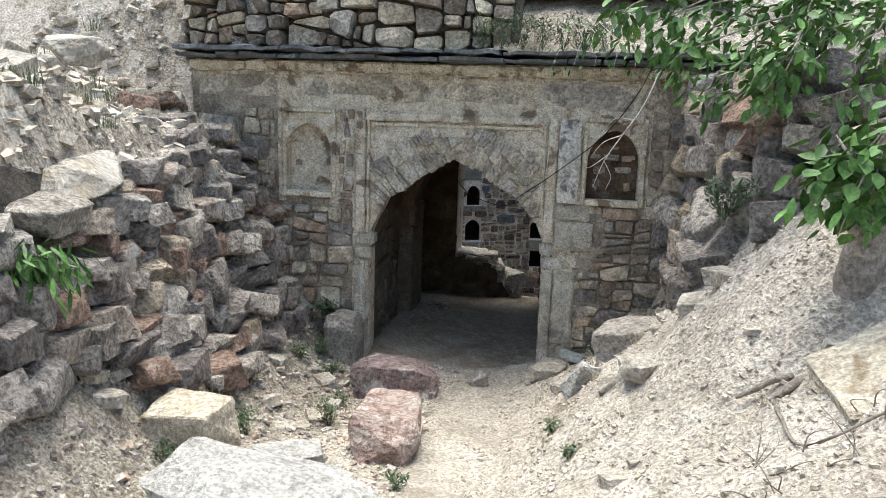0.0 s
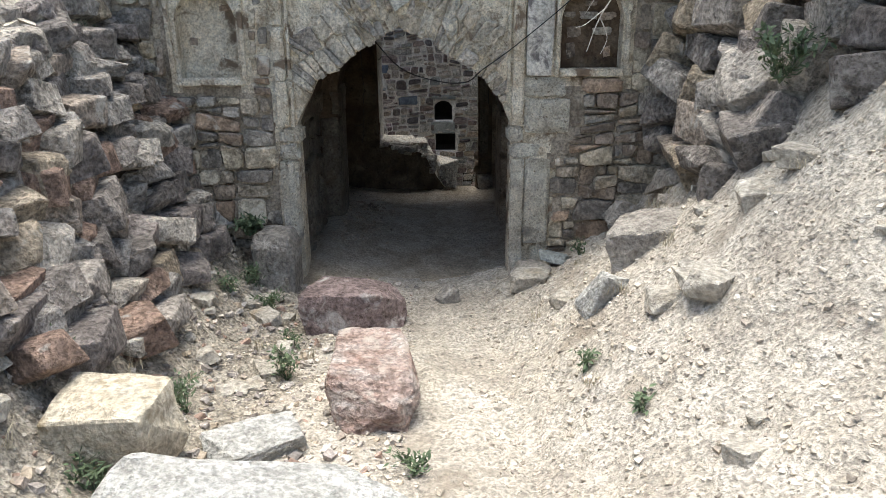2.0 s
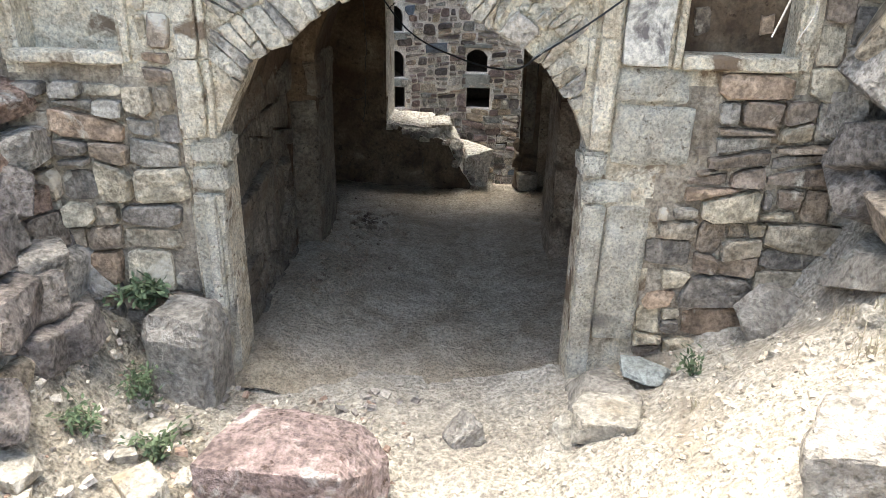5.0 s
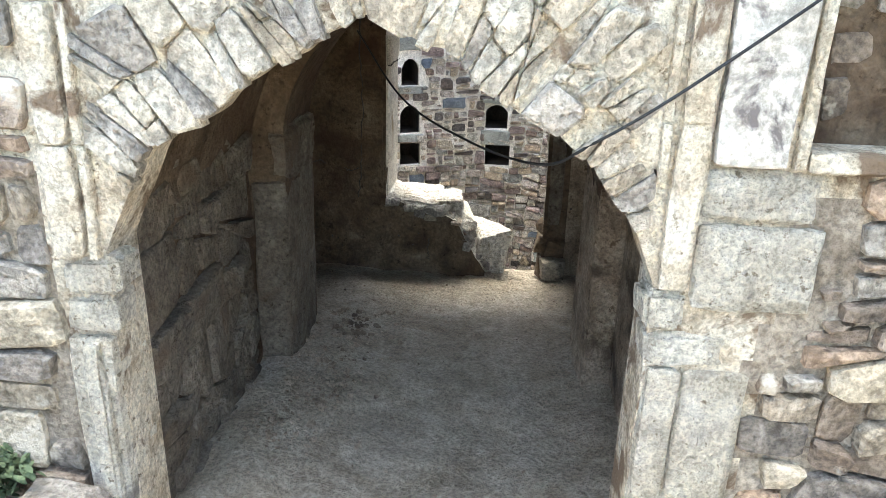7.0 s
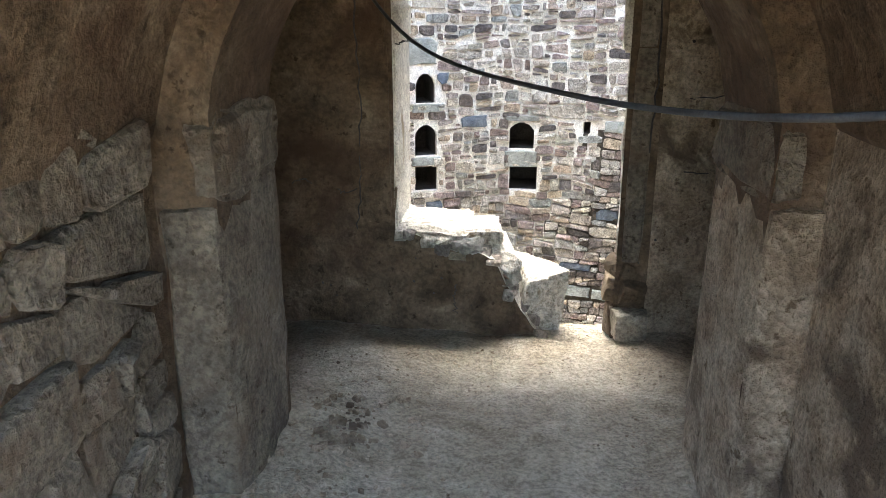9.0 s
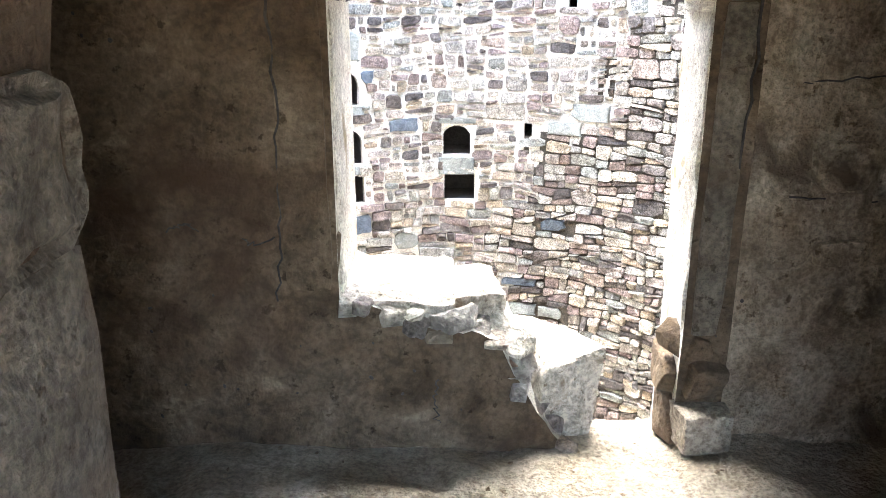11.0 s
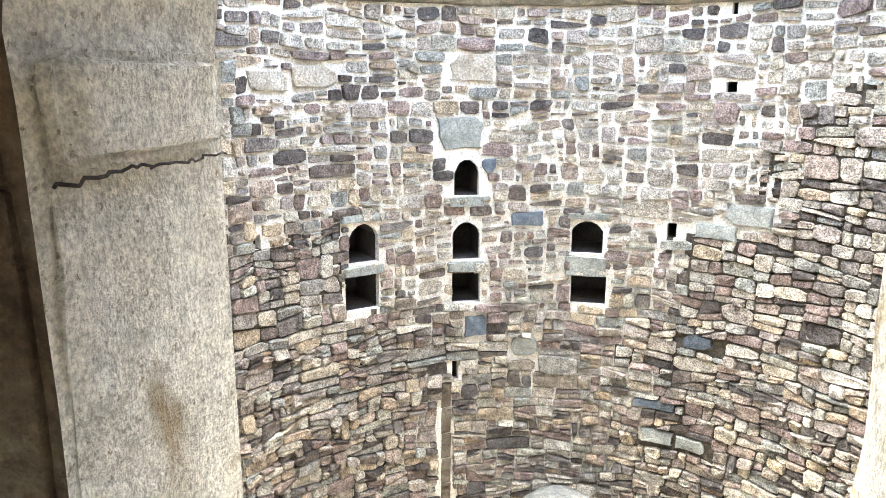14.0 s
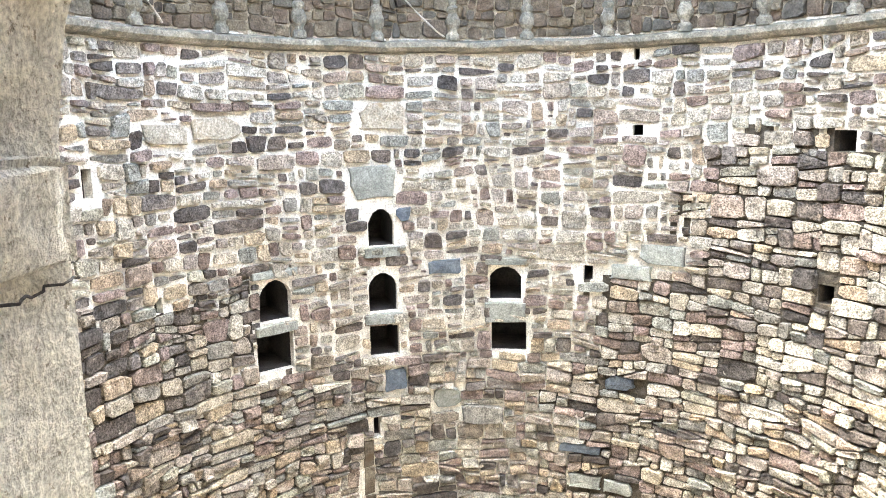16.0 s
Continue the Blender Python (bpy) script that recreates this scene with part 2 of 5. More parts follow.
    buff=surface("buff_sandstone", [(0.25, (0.40, 0.33, 0.235)), (0.5, (0.48, 0.415, 0.31)), (0.75, (0.55, 0.50, 0.40))], 4, 35, bump=0.9, depth=0.03, stain=(0.26, 0.20, 0.12), stain_scale=4, stain_at=(0.58, 0.68)),
    soil=surface("dark_litter_soil", [(0.25, (0.19, 0.16, 0.12)), (0.5, (0.35, 0.305, 0.24)), (0.75, (0.50, 0.45, 0.37))], 6, 45, bump=1.0, depth=0.03, mottle=0.35, grit=0.6),
    # joint mud taken near black, to carry the shade between stones
    shaded_mud=surface("shade_dark_mud", [(0.3, (0.022, 0.018, 0.014)), (0.7, (0.13, 0.11, 0.086))], 4, 50, bump=0.9, depth=0.02),
    bluestone=surface("blue_slate_stone", [(0.3, (0.06, 0.075, 0.095)), (0.7, (0.15, 0.175, 0.20))], 5, 45),
    greenstone=surface("grey_green_stone", [(0.3, (0.17, 0.18, 0.17)), (0.7, (0.32, 0.33, 0.30))], 5, 45),
    leaf=surface("broad_green_leaf", [(0.3, (0.045, 0.10, 0.02)), (0.7, (0.10, 0.20, 0.045))], 9, 60, rough=0.55, bump=0.3, depth=0.004, pick="island",
                 palette=[(0.05, 0.115, 0.025), (0.08, 0.17, 0.04), (0.035, 0.085, 0.02), (0.11, 0.22, 0.055), (0.06, 0.13, 0.03)], pick_amount=0.7),
    weed=surface("dull_weed_leaf", [(0.3, (0.06, 0.09, 0.045)), (0.7, (0.12, 0.15, 0.08))], 9, 60, rough=0.7, bump=0.3, depth=0.004),
    straw=surface("dry_straw", [(0.3, (0.30, 0.25, 0.17)), (0.7, (0.46, 0.41, 0.30))], 9, 60, bump=0.3, depth=0.004),
    bark=surface("pale_grey_bark", [(0.3, (0.17, 0.14, 0.11)), (0.7, (0.33, 0.29, 0.24))], 6, 40, bump=0.9, depth=0.02),
    twig=surface("bleached_twig", [(0.3, (0.36, 0.32, 0.27)), (0.7, (0.52, 0.48, 0.42))], 9, 60, bump=0.3, depth=0.004),
    # near black, painted shade for the insides of niches, cracks and pits
    recess_shade=surface("dark_recess_shade", [(0.3, (0.03, 0.027, 0.025)), (0.7, (0.07, 0.06, 0.055))], 4, 40),
    slate=surface("dark_slate", [(0.3, (0.07, 0.075, 0.08)), (0.7, (0.19, 0.19, 0.18))], 4, 40, bump=0.8, depth=0.02, flat=4),
)


# ---- building helpers ----
def mesh_of(name, verts, faces, material, smooth=False):
    me = bpy.data.meshes.new(name)
    me.from_pydata([tuple(v) for v in verts], [], faces)
    me.materials.append(material)
    if smooth:
        me.polygons.foreach_set("use_smooth", [True] * len(me.polygons))
    me.update()
    return me


def part(name, bm, material, parent, label=""):
    me = bpy.data.meshes.new(name)
    bm.to_mesh(me)
    bm.free()
    me.materials.append(material)
    ob = new(name, me)
    ob.parent = parent
    return tagged(ob, label)


def wob(x, y, z=0.0, s=1.0):
    return noise.noise(Vector((x * s, y * s, z * s)))


def interp(x, pts):
    return float(np.interp(x, [p[0] for p in pts], [p[1] for p in pts]))


def column_wall(name, us, holes, v0, v1, d0, d1, place, material, rough=0.012, step=0.12, label="", ends=True, reveal=None):
    """A wall in upright strips between the us, from v0 to v1 and d0 to d1 deep, with holes (u0, u1, low(u), high(u)) through it."""
    us = sorted(set([round(u, 4) for u in us] + [round(h[k], 4) for h in holes for k in (0, 1)]))
    verts, faces, soffits = [], [], set()

    def at(u, v, d):
        r = rough * (wob(u, v, d, 2.3) + 0.6 * wob(u + 7, v, d, 7.0)) if d == d0 else 0.0
        verts.append(place(u, v, d + r))
        return len(verts) - 1

    for ua, ub in zip(us, us[1:]):
        um = (ua + ub) / 2
        act = sorted([h for h in holes if h[0] <= um <= h[1]], key=lambda h: h[2](um))
        cuts = [(v0, v0)]
        for h in act:
            cuts += [(h[2](ua), h[2](ub)), (h[3](ua), h[3](ub))]
        cuts += [(v1, v1)]
        for (a0, b0), (a1, b1) in zip(cuts[::2], cuts[1::2]):
            a1, b1 = max(a1, a0), max(b1, b0)
            if max(a1 - a0, b1 - b0) < 1e-4:
                continue
            n = max(1, int(math.ceil(max(a1 - a0, b1 - b0) / step)))
            for d in (d0, d1):
                rows = [(at(ua, a0 + (a1 - a0) * i / n, d), at(ub, b0 + (b1 - b0) * i / n, d)) for i in range(n + 1)]
                faces += [(p[0], p[1], q[1], q[0]) if d == d0 else (p[1], p[0], q[0], q[1]) for p, q in zip(rows, rows[1:])]
            for a, b in ((a0, b0), (a1, b1)):
                soffits.add(len(faces))
                faces.append((at(ua, a, d0), at(ub, b, d0), at(ub, b, d1), at(ua, a, d1)))
    fronts = len(faces)
    for h in holes:
        for u in h[:2]:
            if not ends and min(abs(u - us[0]), abs(u - us[-1])) < 0.001:
                continue
            lo, hi = h[2](u), h[3](u)
            n = max(1, int((hi - lo) / step))
            for i in range(n):
                if hi - lo > 1e-3:
                    a, b = lo + (hi - lo) * i / n, lo + (hi - lo) * (i + 1) / n
                    faces.append((at(u, a, d0), at(u, b, d0), at(u, b, d1), at(u, a, d1)))
    if ends:
        for u in (us[0], us[-1]):
            faces.append((at(u, v0, d0), at(u, v1, d0), at(u, v1, d1), at(u, v0, d1)))
    me = mesh_of(name, verts, faces, material)
    if reveal:
        me.materials.append(reveal)
        for i, f in enumerate(me.polygons):
            if i >= fronts or i in soffits:
                f.material_index = 1
    return tagged(new(name, me), label, "wall", "", "structure")


def spaced(a, b, step):
    n = max(1, int(math.ceil((b - a) / step)))
    return [a + (b - a) * i / n for i in range(n + 1)]


def block_rim(rng):
    """The outline of a roughly squared stone, in a square of side 2: corners cut or sharp, sides bowed or broken."""
    rim = []
    for i in range(4):
        sx, sy = ((1, 1), (-1, 1), (-1, -1), (1, -1))[i]
        cut = rng.choice((0.08, 0.18, 0.3, 0.5, 0.7))
        a, b = (sx * (1 - rng.uniform(0, 0.16)), sy * (1 - cut * rng.uniform(0.7, 1.3))), (sx * (1 - cut * rng.uniform(0.5, 1.0)), sy * (1 - rng.uniform(0, 0.26)))
        rim += [a, b] if i % 2 == 0 else [b, a]
    out = []
    for p, q in zip(rim, rim[1:] + rim[:1]):
        out.append(p)
        if abs(p[0] - q[0]) + abs(p[1] - q[1]) > 0.9:
            f, k = rng.uniform(0.3, 0.7), rng.uniform(0.90, 1.07)
            out.append(((p[0] + (q[0] - p[0]) * f) * k, (p[1] + (q[1] - p[1]) * f) * k))
    return out


def proud_piece(rng, poly, proud, place, sunk=0.03, inset=0.94):
    """A piece of stone that stands proud of a wall: its outline at the wall, worn edges and an uneven face."""
    n = len(poly)
    cu, cv = sum(p[0] for p in poly) / n, sum(p[1] for p in poly) / n
    size = max(abs(p[0] - cu) for p in poly)
    lean, leanv = rng.uniform(-0.35, 0.35), rng.uniform(-0.35, 0.35)
    verts = []
    for scale, d in ((1.0, sunk), (1.0, -0.78 * proud), (inset, -proud)):
        for u, v in poly:
            k = 1 + (lean * (u - cu) + leanv * (v - cv)) / size + rng.uniform(-0.15, 0.15) if d < 0 else 1
            verts.append(place(cu + (u - cu) * scale, cv + (v - cv) * scale, d * k))
    verts.append(place(cu + rng.uniform(-0.2, 0.2) * size, cv, -proud * rng.uniform(0.9, 1.2)))
    faces = [(r * n + i, r * n + (i + 1) % n, (r + 1) * n + (i + 1) % n, (r + 1) * n + i) for r in (0, 1) for i in range(n)]
    faces += [(2 * n + i, 2 * n + (i + 1) % n, 3 * n) for i in range(n)]
    return verts, faces


def lay_stones(rng, u0, u1, v0, v1, heights, widths, blocked, place, proud, gap):
    """Rough courses of field stones on a wall: returns (u, v, verts, faces) for each, with joints between and uneven faces."""
    out, v, k = [], v0, 0
    while v < v1:
        h = rng.uniform(*heights)
        h = min(h, v1 - v + 0.02)
        if h < 0.04:
            break
        spans = [(u0, u1)]
        for b0, b1 in blocked(v, v + h):
            spans = [s for a, b in spans for s in ((a, min(b, b0)), (max(a, b1), b)) if s[1] - s[0] > 0.035]
        for a, b in spans:
            u = a
            while u < b - 0.03:
                w = min(widths[0] + (widths[1] - widths[0]) * rng.random() ** 1.6 * (0.6 + h / heights[1] * 0.6), b - u)
                if b - u - w < 0.06:
                    w = b - u
                parts = [(v, h)]
                if h > heights[0] * 1.5 and rng.random() < 0.16:
                    f = rng.uniform(0.4, 0.6)
                    parts = [(v, h * f), (v + h * f, h * (1 - f))]
                for pv, ph in parts:
                    cu, cv = u + w / 2, pv + ph / 2 + 0.55 * h * wob(u + w / 2, k * 0.13, 3.3, 0.8) + rng.uniform(-0.07, 0.07) * ph
                    ph *= rng.uniform(0.82, 1.14)
                    gp = gap(cu, cv) if callable(gap) else gap
                    hw, hh = w / 2 - gp * rng.uniform(0.1, 1.7), ph / 2 - gp * rng.uniform(0.1, 1.5)
                    if hw < 0.012 or hh < 0.010:
                        continue
                    rim = block_rim(rng)
                    tilt = rng.gauss(0, 0.06)
                    poly = [(cu + c * hw - q * hh * tilt, cv + q * hh + c * hw * tilt) for c, q in rim]
                    verts, faces = proud_piece(rng, poly, proud * rng.uniform(0.4, 1.5), place)
                    out.append((cu, cv, verts, faces))
                u += w
        v += h
        k += 1
    return out


def cut_by(poly, px, py, nx, ny):
    """The part of a convex outline that lies behind the line through (px, py) with the normal (nx, ny)."""
    out = []
    for a, b in zip(poly, poly[1:] + poly[:1]):
        da, db = (a[0] - px) * nx + (a[1] - py) * ny, (b[0] - px) * nx + (b[1] - py) * ny
        if da <= 0:
            out.append(a)
        if (da < 0 < db) or (db < 0 < da):
            f = da / (da - db)
            out.append((a[0] + (b[0] - a[0]) * f, a[1] + (b[1] - a[1]) * f))
    return out


def rubble_stones(rng, u0, u1, v0, v1, heights, widths, solid, place, proud, gap, tilt=0.08, warp=0.02):
    """Random rubble: patches of wall are broken across and across until each piece has the size of a stone, then drawn back by the joint."""
    patches, v, k = [], v0, 0
    while v < v1 - 0.03:
        h = min(heights[1] * rng.uniform(1.6, 2.6), v1 - v)
        u = u0
        while u < u1 - 0.02:
            w = min(widths[1] * rng.uniform(1.4, 2.6), u1 - u)
            if u1 - u - w < widths[0]:
                w = u1 - u
            patches.append([(u, v), (u + w, v), (u + w, v + h), (u, v + h)])
            u += w
        v += h
    out = []
    while patches:
        poly = patches.pop()
        us, vs = [p[0] for p in poly], [p[1] for p in poly]
        w, h = max(us) - min(us), max(vs) - min(vs)
        tw = widths[0] + (widths[1] - widths[0]) * rng.random() ** 1.5
        th = heights[0] + (heights[1] - heights[0]) * rng.random()
        cu, cv = (max(us) + min(us)) / 2, (max(vs) + min(vs)) / 2
        if w > 1.2 * tw or h > 1.2 * th:
            f = rng.uniform(-0.17, 0.17)
            slant = rng.gauss(0, tilt)
            if w / tw > h / th:
                line = (cu + f * w, cv, 1.0, slant)
            else:
                line = (cu, cv + f * h, slant, 1.0)
            one, other = cut_by(poly, *line), cut_by(poly, line[0], line[1], -line[2], -line[3])
            patches += [q for q in (one, other) if len(q) > 2]
            continue
        cu, cv = sum(us) / len(us), sum(vs) / len(vs)
        if any(a < cu < b and c < cv < d for a, b, c, d in solid):
            continue
        gp = gap(cu, cv) if callable(gap) else gap
        for a, b in list(zip(poly, poly[1:] + poly[:1])):
            nx, ny = b[1] - a[1], a[0] - b[0]
            n = math.hypot(nx, ny)
            if n > 1e-5:
                g = gp * rng.uniform(0.5, 1.6)
                poly = cut_by(poly, a[0] - nx / n * g, a[1] - ny / n * g, nx, ny)
        for a, b, c, d in solid:
            far = max((a - cu, a, cv, 1, 0), (cu - b, b, cv, -1, 0), (c - cv, cu, c, 0, 1), (cv - d, cu, d, 0, -1))
            if poly and far[0] > 0 and abs(cu - (a + b) / 2) < (b - a) / 2 + widths[1] and abs(cv - (c + d) / 2) < (d - c) / 2 + heights[1]:
                if max(p[0] for p in poly) > a and min(p[0] for p in poly) < b and max(p[1] for p in poly) > c and min(p[1] for p in poly) < d:
                    poly = cut_by(poly, far[1] - far[3] * gp * 0.4, far[2] - far[4] * gp * 0.4, far[3], far[4])
        poly = [a for a, b in zip(poly, poly[1:] + poly[:1]) if math.hypot(a[0] - b[0], a[1] - b[1]) > 0.010]
        if len(poly) < 3:
            continue
        wide, tall = max(a[0] for a in poly) - min(a[0] for a in poly), max(a[1] for a in poly) - min(a[1] for a in poly)
        if wide < 0.03 or tall < 0.022:
            continue
        rim = []
        for z, a, b in zip(poly[-1:] + poly[:-1], poly, poly[1:] + poly[:1]):
            f, g = rng.uniform(0.05, 0.26), rng.uniform(0.05, 0.26)
            rim += [(a[0] + (z[0] - a[0]) * f, a[1] + (z[1] - a[1]) * f), (a[0] + (b[0] - a[0]) * g, a[1] + (b[1] - a[1]) * g)]
        j = 0.04 * min(wide, tall)
        rim = [(a + rng.uniform(-j, j) + warp * wob(a, b, 1.7, 2.2), b + rng.uniform(-j, j) + warp * 1.4 * wob(a, b, 5.1, 1.6)) for a, b in rim]
        verts, faces = proud_piece(rng, rim, proud * rng.uniform(0.4, 1.6), place, 0.03, rng.uniform(0.86, 0.95))
        out.append((cu, cv, verts, faces))
    return out


def set_stones(stones, near, parent, material, rest_material, name="stone", limit=300):
    """The stones nearest to the point near become parts of the wall, the rest one joined part."""
    stones = sorted(stones, key=lambda s: (s[0] - near[0]) ** 2 + (s[1] - near[1]) ** 2)
    for u, v, verts, faces in stones[:limit]:
        ob = new(name, mesh_of(name, verts, faces, material))
        ob.parent = parent
    verts, faces = [], []
    for u, v, vs, fs in stones[limit:]:
        faces += [tuple(i + len(verts) for i in f) for f in fs]
        verts += vs
    if verts:
        ob = tagged(new("stonework", mesh_of("stonework", verts, faces, rest_material)), "", "", "", "stuff")
        ob.parent = parent


def tube(name, pts, radius, material, parent=None, sides=6, taper=0.0):
    verts, faces = [], []
    for i, p in enumerate(pts):
        p = Vector(p)
        d = (Vector(pts[min(i + 1, len(pts) - 1)]) - Vector(pts[max(i - 1, 0)])).normalized()
        a = d.orthogonal().normalized()
        b = d.cross(a)
        r = radius * (1 - taper * i / (len(pts) - 1))
        verts += [p + r * (math.cos(2 * math.pi * k / sides) * a + math.sin(2 * math.pi * k / sides) * b) for k in range(sides)]
    for i in range(len(pts) - 1):
        faces += [(i * sides + k, i * sides + (k + 1) % sides, (i + 1) * sides + (k + 1) % sides, (i + 1) * sides + k) for k in range(sides)]
    ob = new(name, mesh_of(name, verts, faces, material, True))
    ob.parent = parent
    return ob


def spline(ks, n=8):
    ks = [Vector(k) for k in ks]
    ps = [2 * ks[0] - ks[1]] + ks + [2 * ks[-1] - ks[-2]]
    out = []
    for a, b, c, d in zip(ps, ps[1:], ps[2:], ps[3:]):
        for i in range(n):
            t = i / n
            out.append(0.5 * (2 * b + (c - a) * t + (2 * a - 5 * b + 4 * c - d) * t * t + (3 * b - a - 3 * c + d) * t ** 3))
    return out + [ks[-1]]


# ---- the lie of the land ----
BASE = [(-60, 1.2), (-10, 0.8), (-6.5, 0.58), (-4.5, 0.34), (-3.0, 0.10), (-2.0, -0.09), (-1.2, -0.19), (-0.7, -0.22), (0, -0.27), (60, -0.27)]
RIGHT = [(0, 0), (0.6, 0), (0.8, 0.10), (1.2, 0.50), (1.55, 0.86), (1.95, 1.33), (2.3, 1.75), (2.9, 2.35), (4.0, 2.7), (60, 3.2)]
LEFT = [(0, 0), (0.75, 0), (1.06, 0.09), (1.25, 0.25), (1.5, 0.55), (1.72, 1.05), (1.9, 1.7), (2.1, 2.1), (2.6, 2.3), (4.0, 2.75), (7, 3.1), (60, 3.4)]


def land(x, y):
    z = interp(y, BASE)
    if x > 0:
        k = interp(y, [(-60, 0.3), (-9, 0.45), (-4.5, 0.52), (-3.2, 0.62), (-2.8, 0.9), (-2.4, 1.0), (-1.6, 0.93), (-0.9, 0.72), (-0.2, 0.5), (0, 0.5)])
        z += interp(x, RIGHT) * (k if x < 1.7 or y < -2.4 else k + (1 - k) * min(1, (x - 1.7) / 0.6))
    else:
        k = interp(y, [(-60, 0.2), (-9, 0.5), (-5, 0.9), (-3.5, 1.0), (0, 1.0)])
        z += interp(-x, LEFT) * k
    # the rise behind the gateway is unseen, added to keep skylight from the well
    top = interp(y, [(0, 3.05), (0.8, 3.1), (3.6, 5.6), (5, 5.9), (60, 6.2)]) + 0.03 * min(abs(x), 8) + 0.15 * wob(x, y, 0, 0.3)
    if y > 0.0:
        f = min(1, y / 0.5) if abs(x) > 2.3 else (0 if y < 0.25 else 1)
        z = max(z, z + (top - z) * f)
    z += 0.05 * wob(x, y, 1.0, 1.5) + 0.035 * wob(x, y, 2.0, 4.0) + 0.022 * abs(wob(x, y, 3.0, 8.0)) + 0.016 * wob(x, y, 4.0, 17.0) + (0.05 * abs(wob(x, y, 6.0, 3.0)) + 0.03 * abs(wob(x, y, 7.0, 6.5)) if x > 0.7 else 0)
    return z


WELL_X, WELL_Y, WELL_R = 0.388, 8.70, 4.51
xs = [-60, -40, -25, -15, -10, -7] + spaced(-5, -3, 0.12)[:-1] + spaced(-3, 3, 0.03)[:-1] + spaced(3, 5, 0.12) + [7, 10, 15, 25, 40, 60]
ys = [-60, -40, -25, -15, -10] + spaced(-8, -4.4, 0.12)[:-1] + spaced(-4.4, 0.0, 0.03) + spaced(0.0, 1.0, 0.1)[1:] + spaced(1.0, 14.0, 0.5)[1:] + [16, 20, 30, 45, 60]
index, verts, faces = {}, [], []
for j, y in enumerate(ys):
    for i, x in enumerate(xs):
        index[i, j] = len(verts)
        verts.append((x, y, land(x, y)))
for j in range(len(ys) - 1):
    for i in range(len(xs) - 1):
        cx, cy = (xs[i] + xs[i + 1]) / 2, (ys[j] + ys[j + 1]) / 2
        if -2.32 < cx < 2.32 and 0.1 < cy < 0.5:
            continue
        if math.hypot(cx - WELL_X, cy - WELL_Y) < WELL_R + 0.5:
            continue
        faces.append((index[i, j], index[i + 1, j], index[i + 1, j + 1], index[i, j + 1]))
ground = tagged(new("ground", mesh_of("ground", verts, faces, M["dirt"], True)), "pale dry dirt ground with banks and grit", "ground", "", "structure")
ground.data.materials.append(M["soil"])
ground.data.materials.append(M["shaded_mud"])
for f in ground.data.polygons:
    x, y, z = f.center
    if -5.2 < y < 0 and x < -0.55 + 0.35 * wob(x, y, 7, 1.6) + 0.30 * wob(x, y, 8, 7.0) + 0.12 * wob(x, y, 9, 30.0) and x > -1.75:
        f.material_index = 1
    if -3.4 < y < 0.6 and x < -1.9 and wob(x, y, 4, 2.2) + 0.6 * wob(x, y, 5, 9.0) > 0.1:
        f.material_index = 1
    # gaps behind the bank's stones: shade put in as a near-black colour
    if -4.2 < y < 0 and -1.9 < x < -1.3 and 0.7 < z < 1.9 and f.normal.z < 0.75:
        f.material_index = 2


# ---- the gateway ----
def plane(u, v, d):
    return (u, d, v)


def arch(u, left, right, spring, apex, peak=None, power=0.62):
    """Height of a slightly pointed arch over u."""
    c = (left + right) / 2 if peak is None else peak
    t = min(1.0, abs(u - c) / ((right - c) if u > c else (c - left)))
    return spring + (apex - spring) * ((1 - t ** 1.75) ** power)


DOOR_CURVE = [(0, 1.69), (0.06, 1.665), (0.22, 1.59), (0.40, 1.46), (0.62, 1.32), (0.73, 1.14), (0.80, 0.98)]


def door_top(u):
    return interp(abs(u), DOOR_CURVE) - 0.012 * math.sin(u * 23) - 0.008 * math.sin(u * 51)


DOOR = (-0.79, 0.797, lambda u: -0.62, door_top)
NICHE_L = (-1.60, -1.17, lambda u: 1.32, lambda u: arch(u, -1.60, -1.17, 1.76, 1.96))
NICHE_R = (1.145, 1.585, lambda u: 1.385, lambda u: arch(u, 1.145, 1.585, 1.75, 1.99))
us = spaced(-2.5, -1.7, 0.15) + spaced(-1.7, 1.7, 0.03) + spaced(1.7, 2.7, 0.15)
column_wall("wall_gateway", us, [DOOR, NICHE_L, NICHE_R], -0.62, 2.52, 0.0, 0.13, plane, M["plaster"], 0.02, label="weathered plastered stone gateway wall with an arch")
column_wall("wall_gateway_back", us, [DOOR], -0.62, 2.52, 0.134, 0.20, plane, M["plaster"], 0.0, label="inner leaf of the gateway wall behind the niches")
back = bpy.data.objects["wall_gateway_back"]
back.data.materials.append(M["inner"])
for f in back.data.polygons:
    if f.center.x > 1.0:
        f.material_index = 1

# ---- the passage, the inner arch and the gallery ----
PIL_L, PIL_R = -0.68, 0.86


def inner_top(u):
    return arch(u, PIL_L, PIL_R, 1.06, 1.78, 0.09)


us = spaced(-2.4, -0.7, 0.2) + spaced(-0.7, 0.9, 0.04) + spaced(0.9, 2.6, 0.2)
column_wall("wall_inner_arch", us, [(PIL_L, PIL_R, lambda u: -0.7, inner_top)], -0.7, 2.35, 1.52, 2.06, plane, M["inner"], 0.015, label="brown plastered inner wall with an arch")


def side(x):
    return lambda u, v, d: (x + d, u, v)


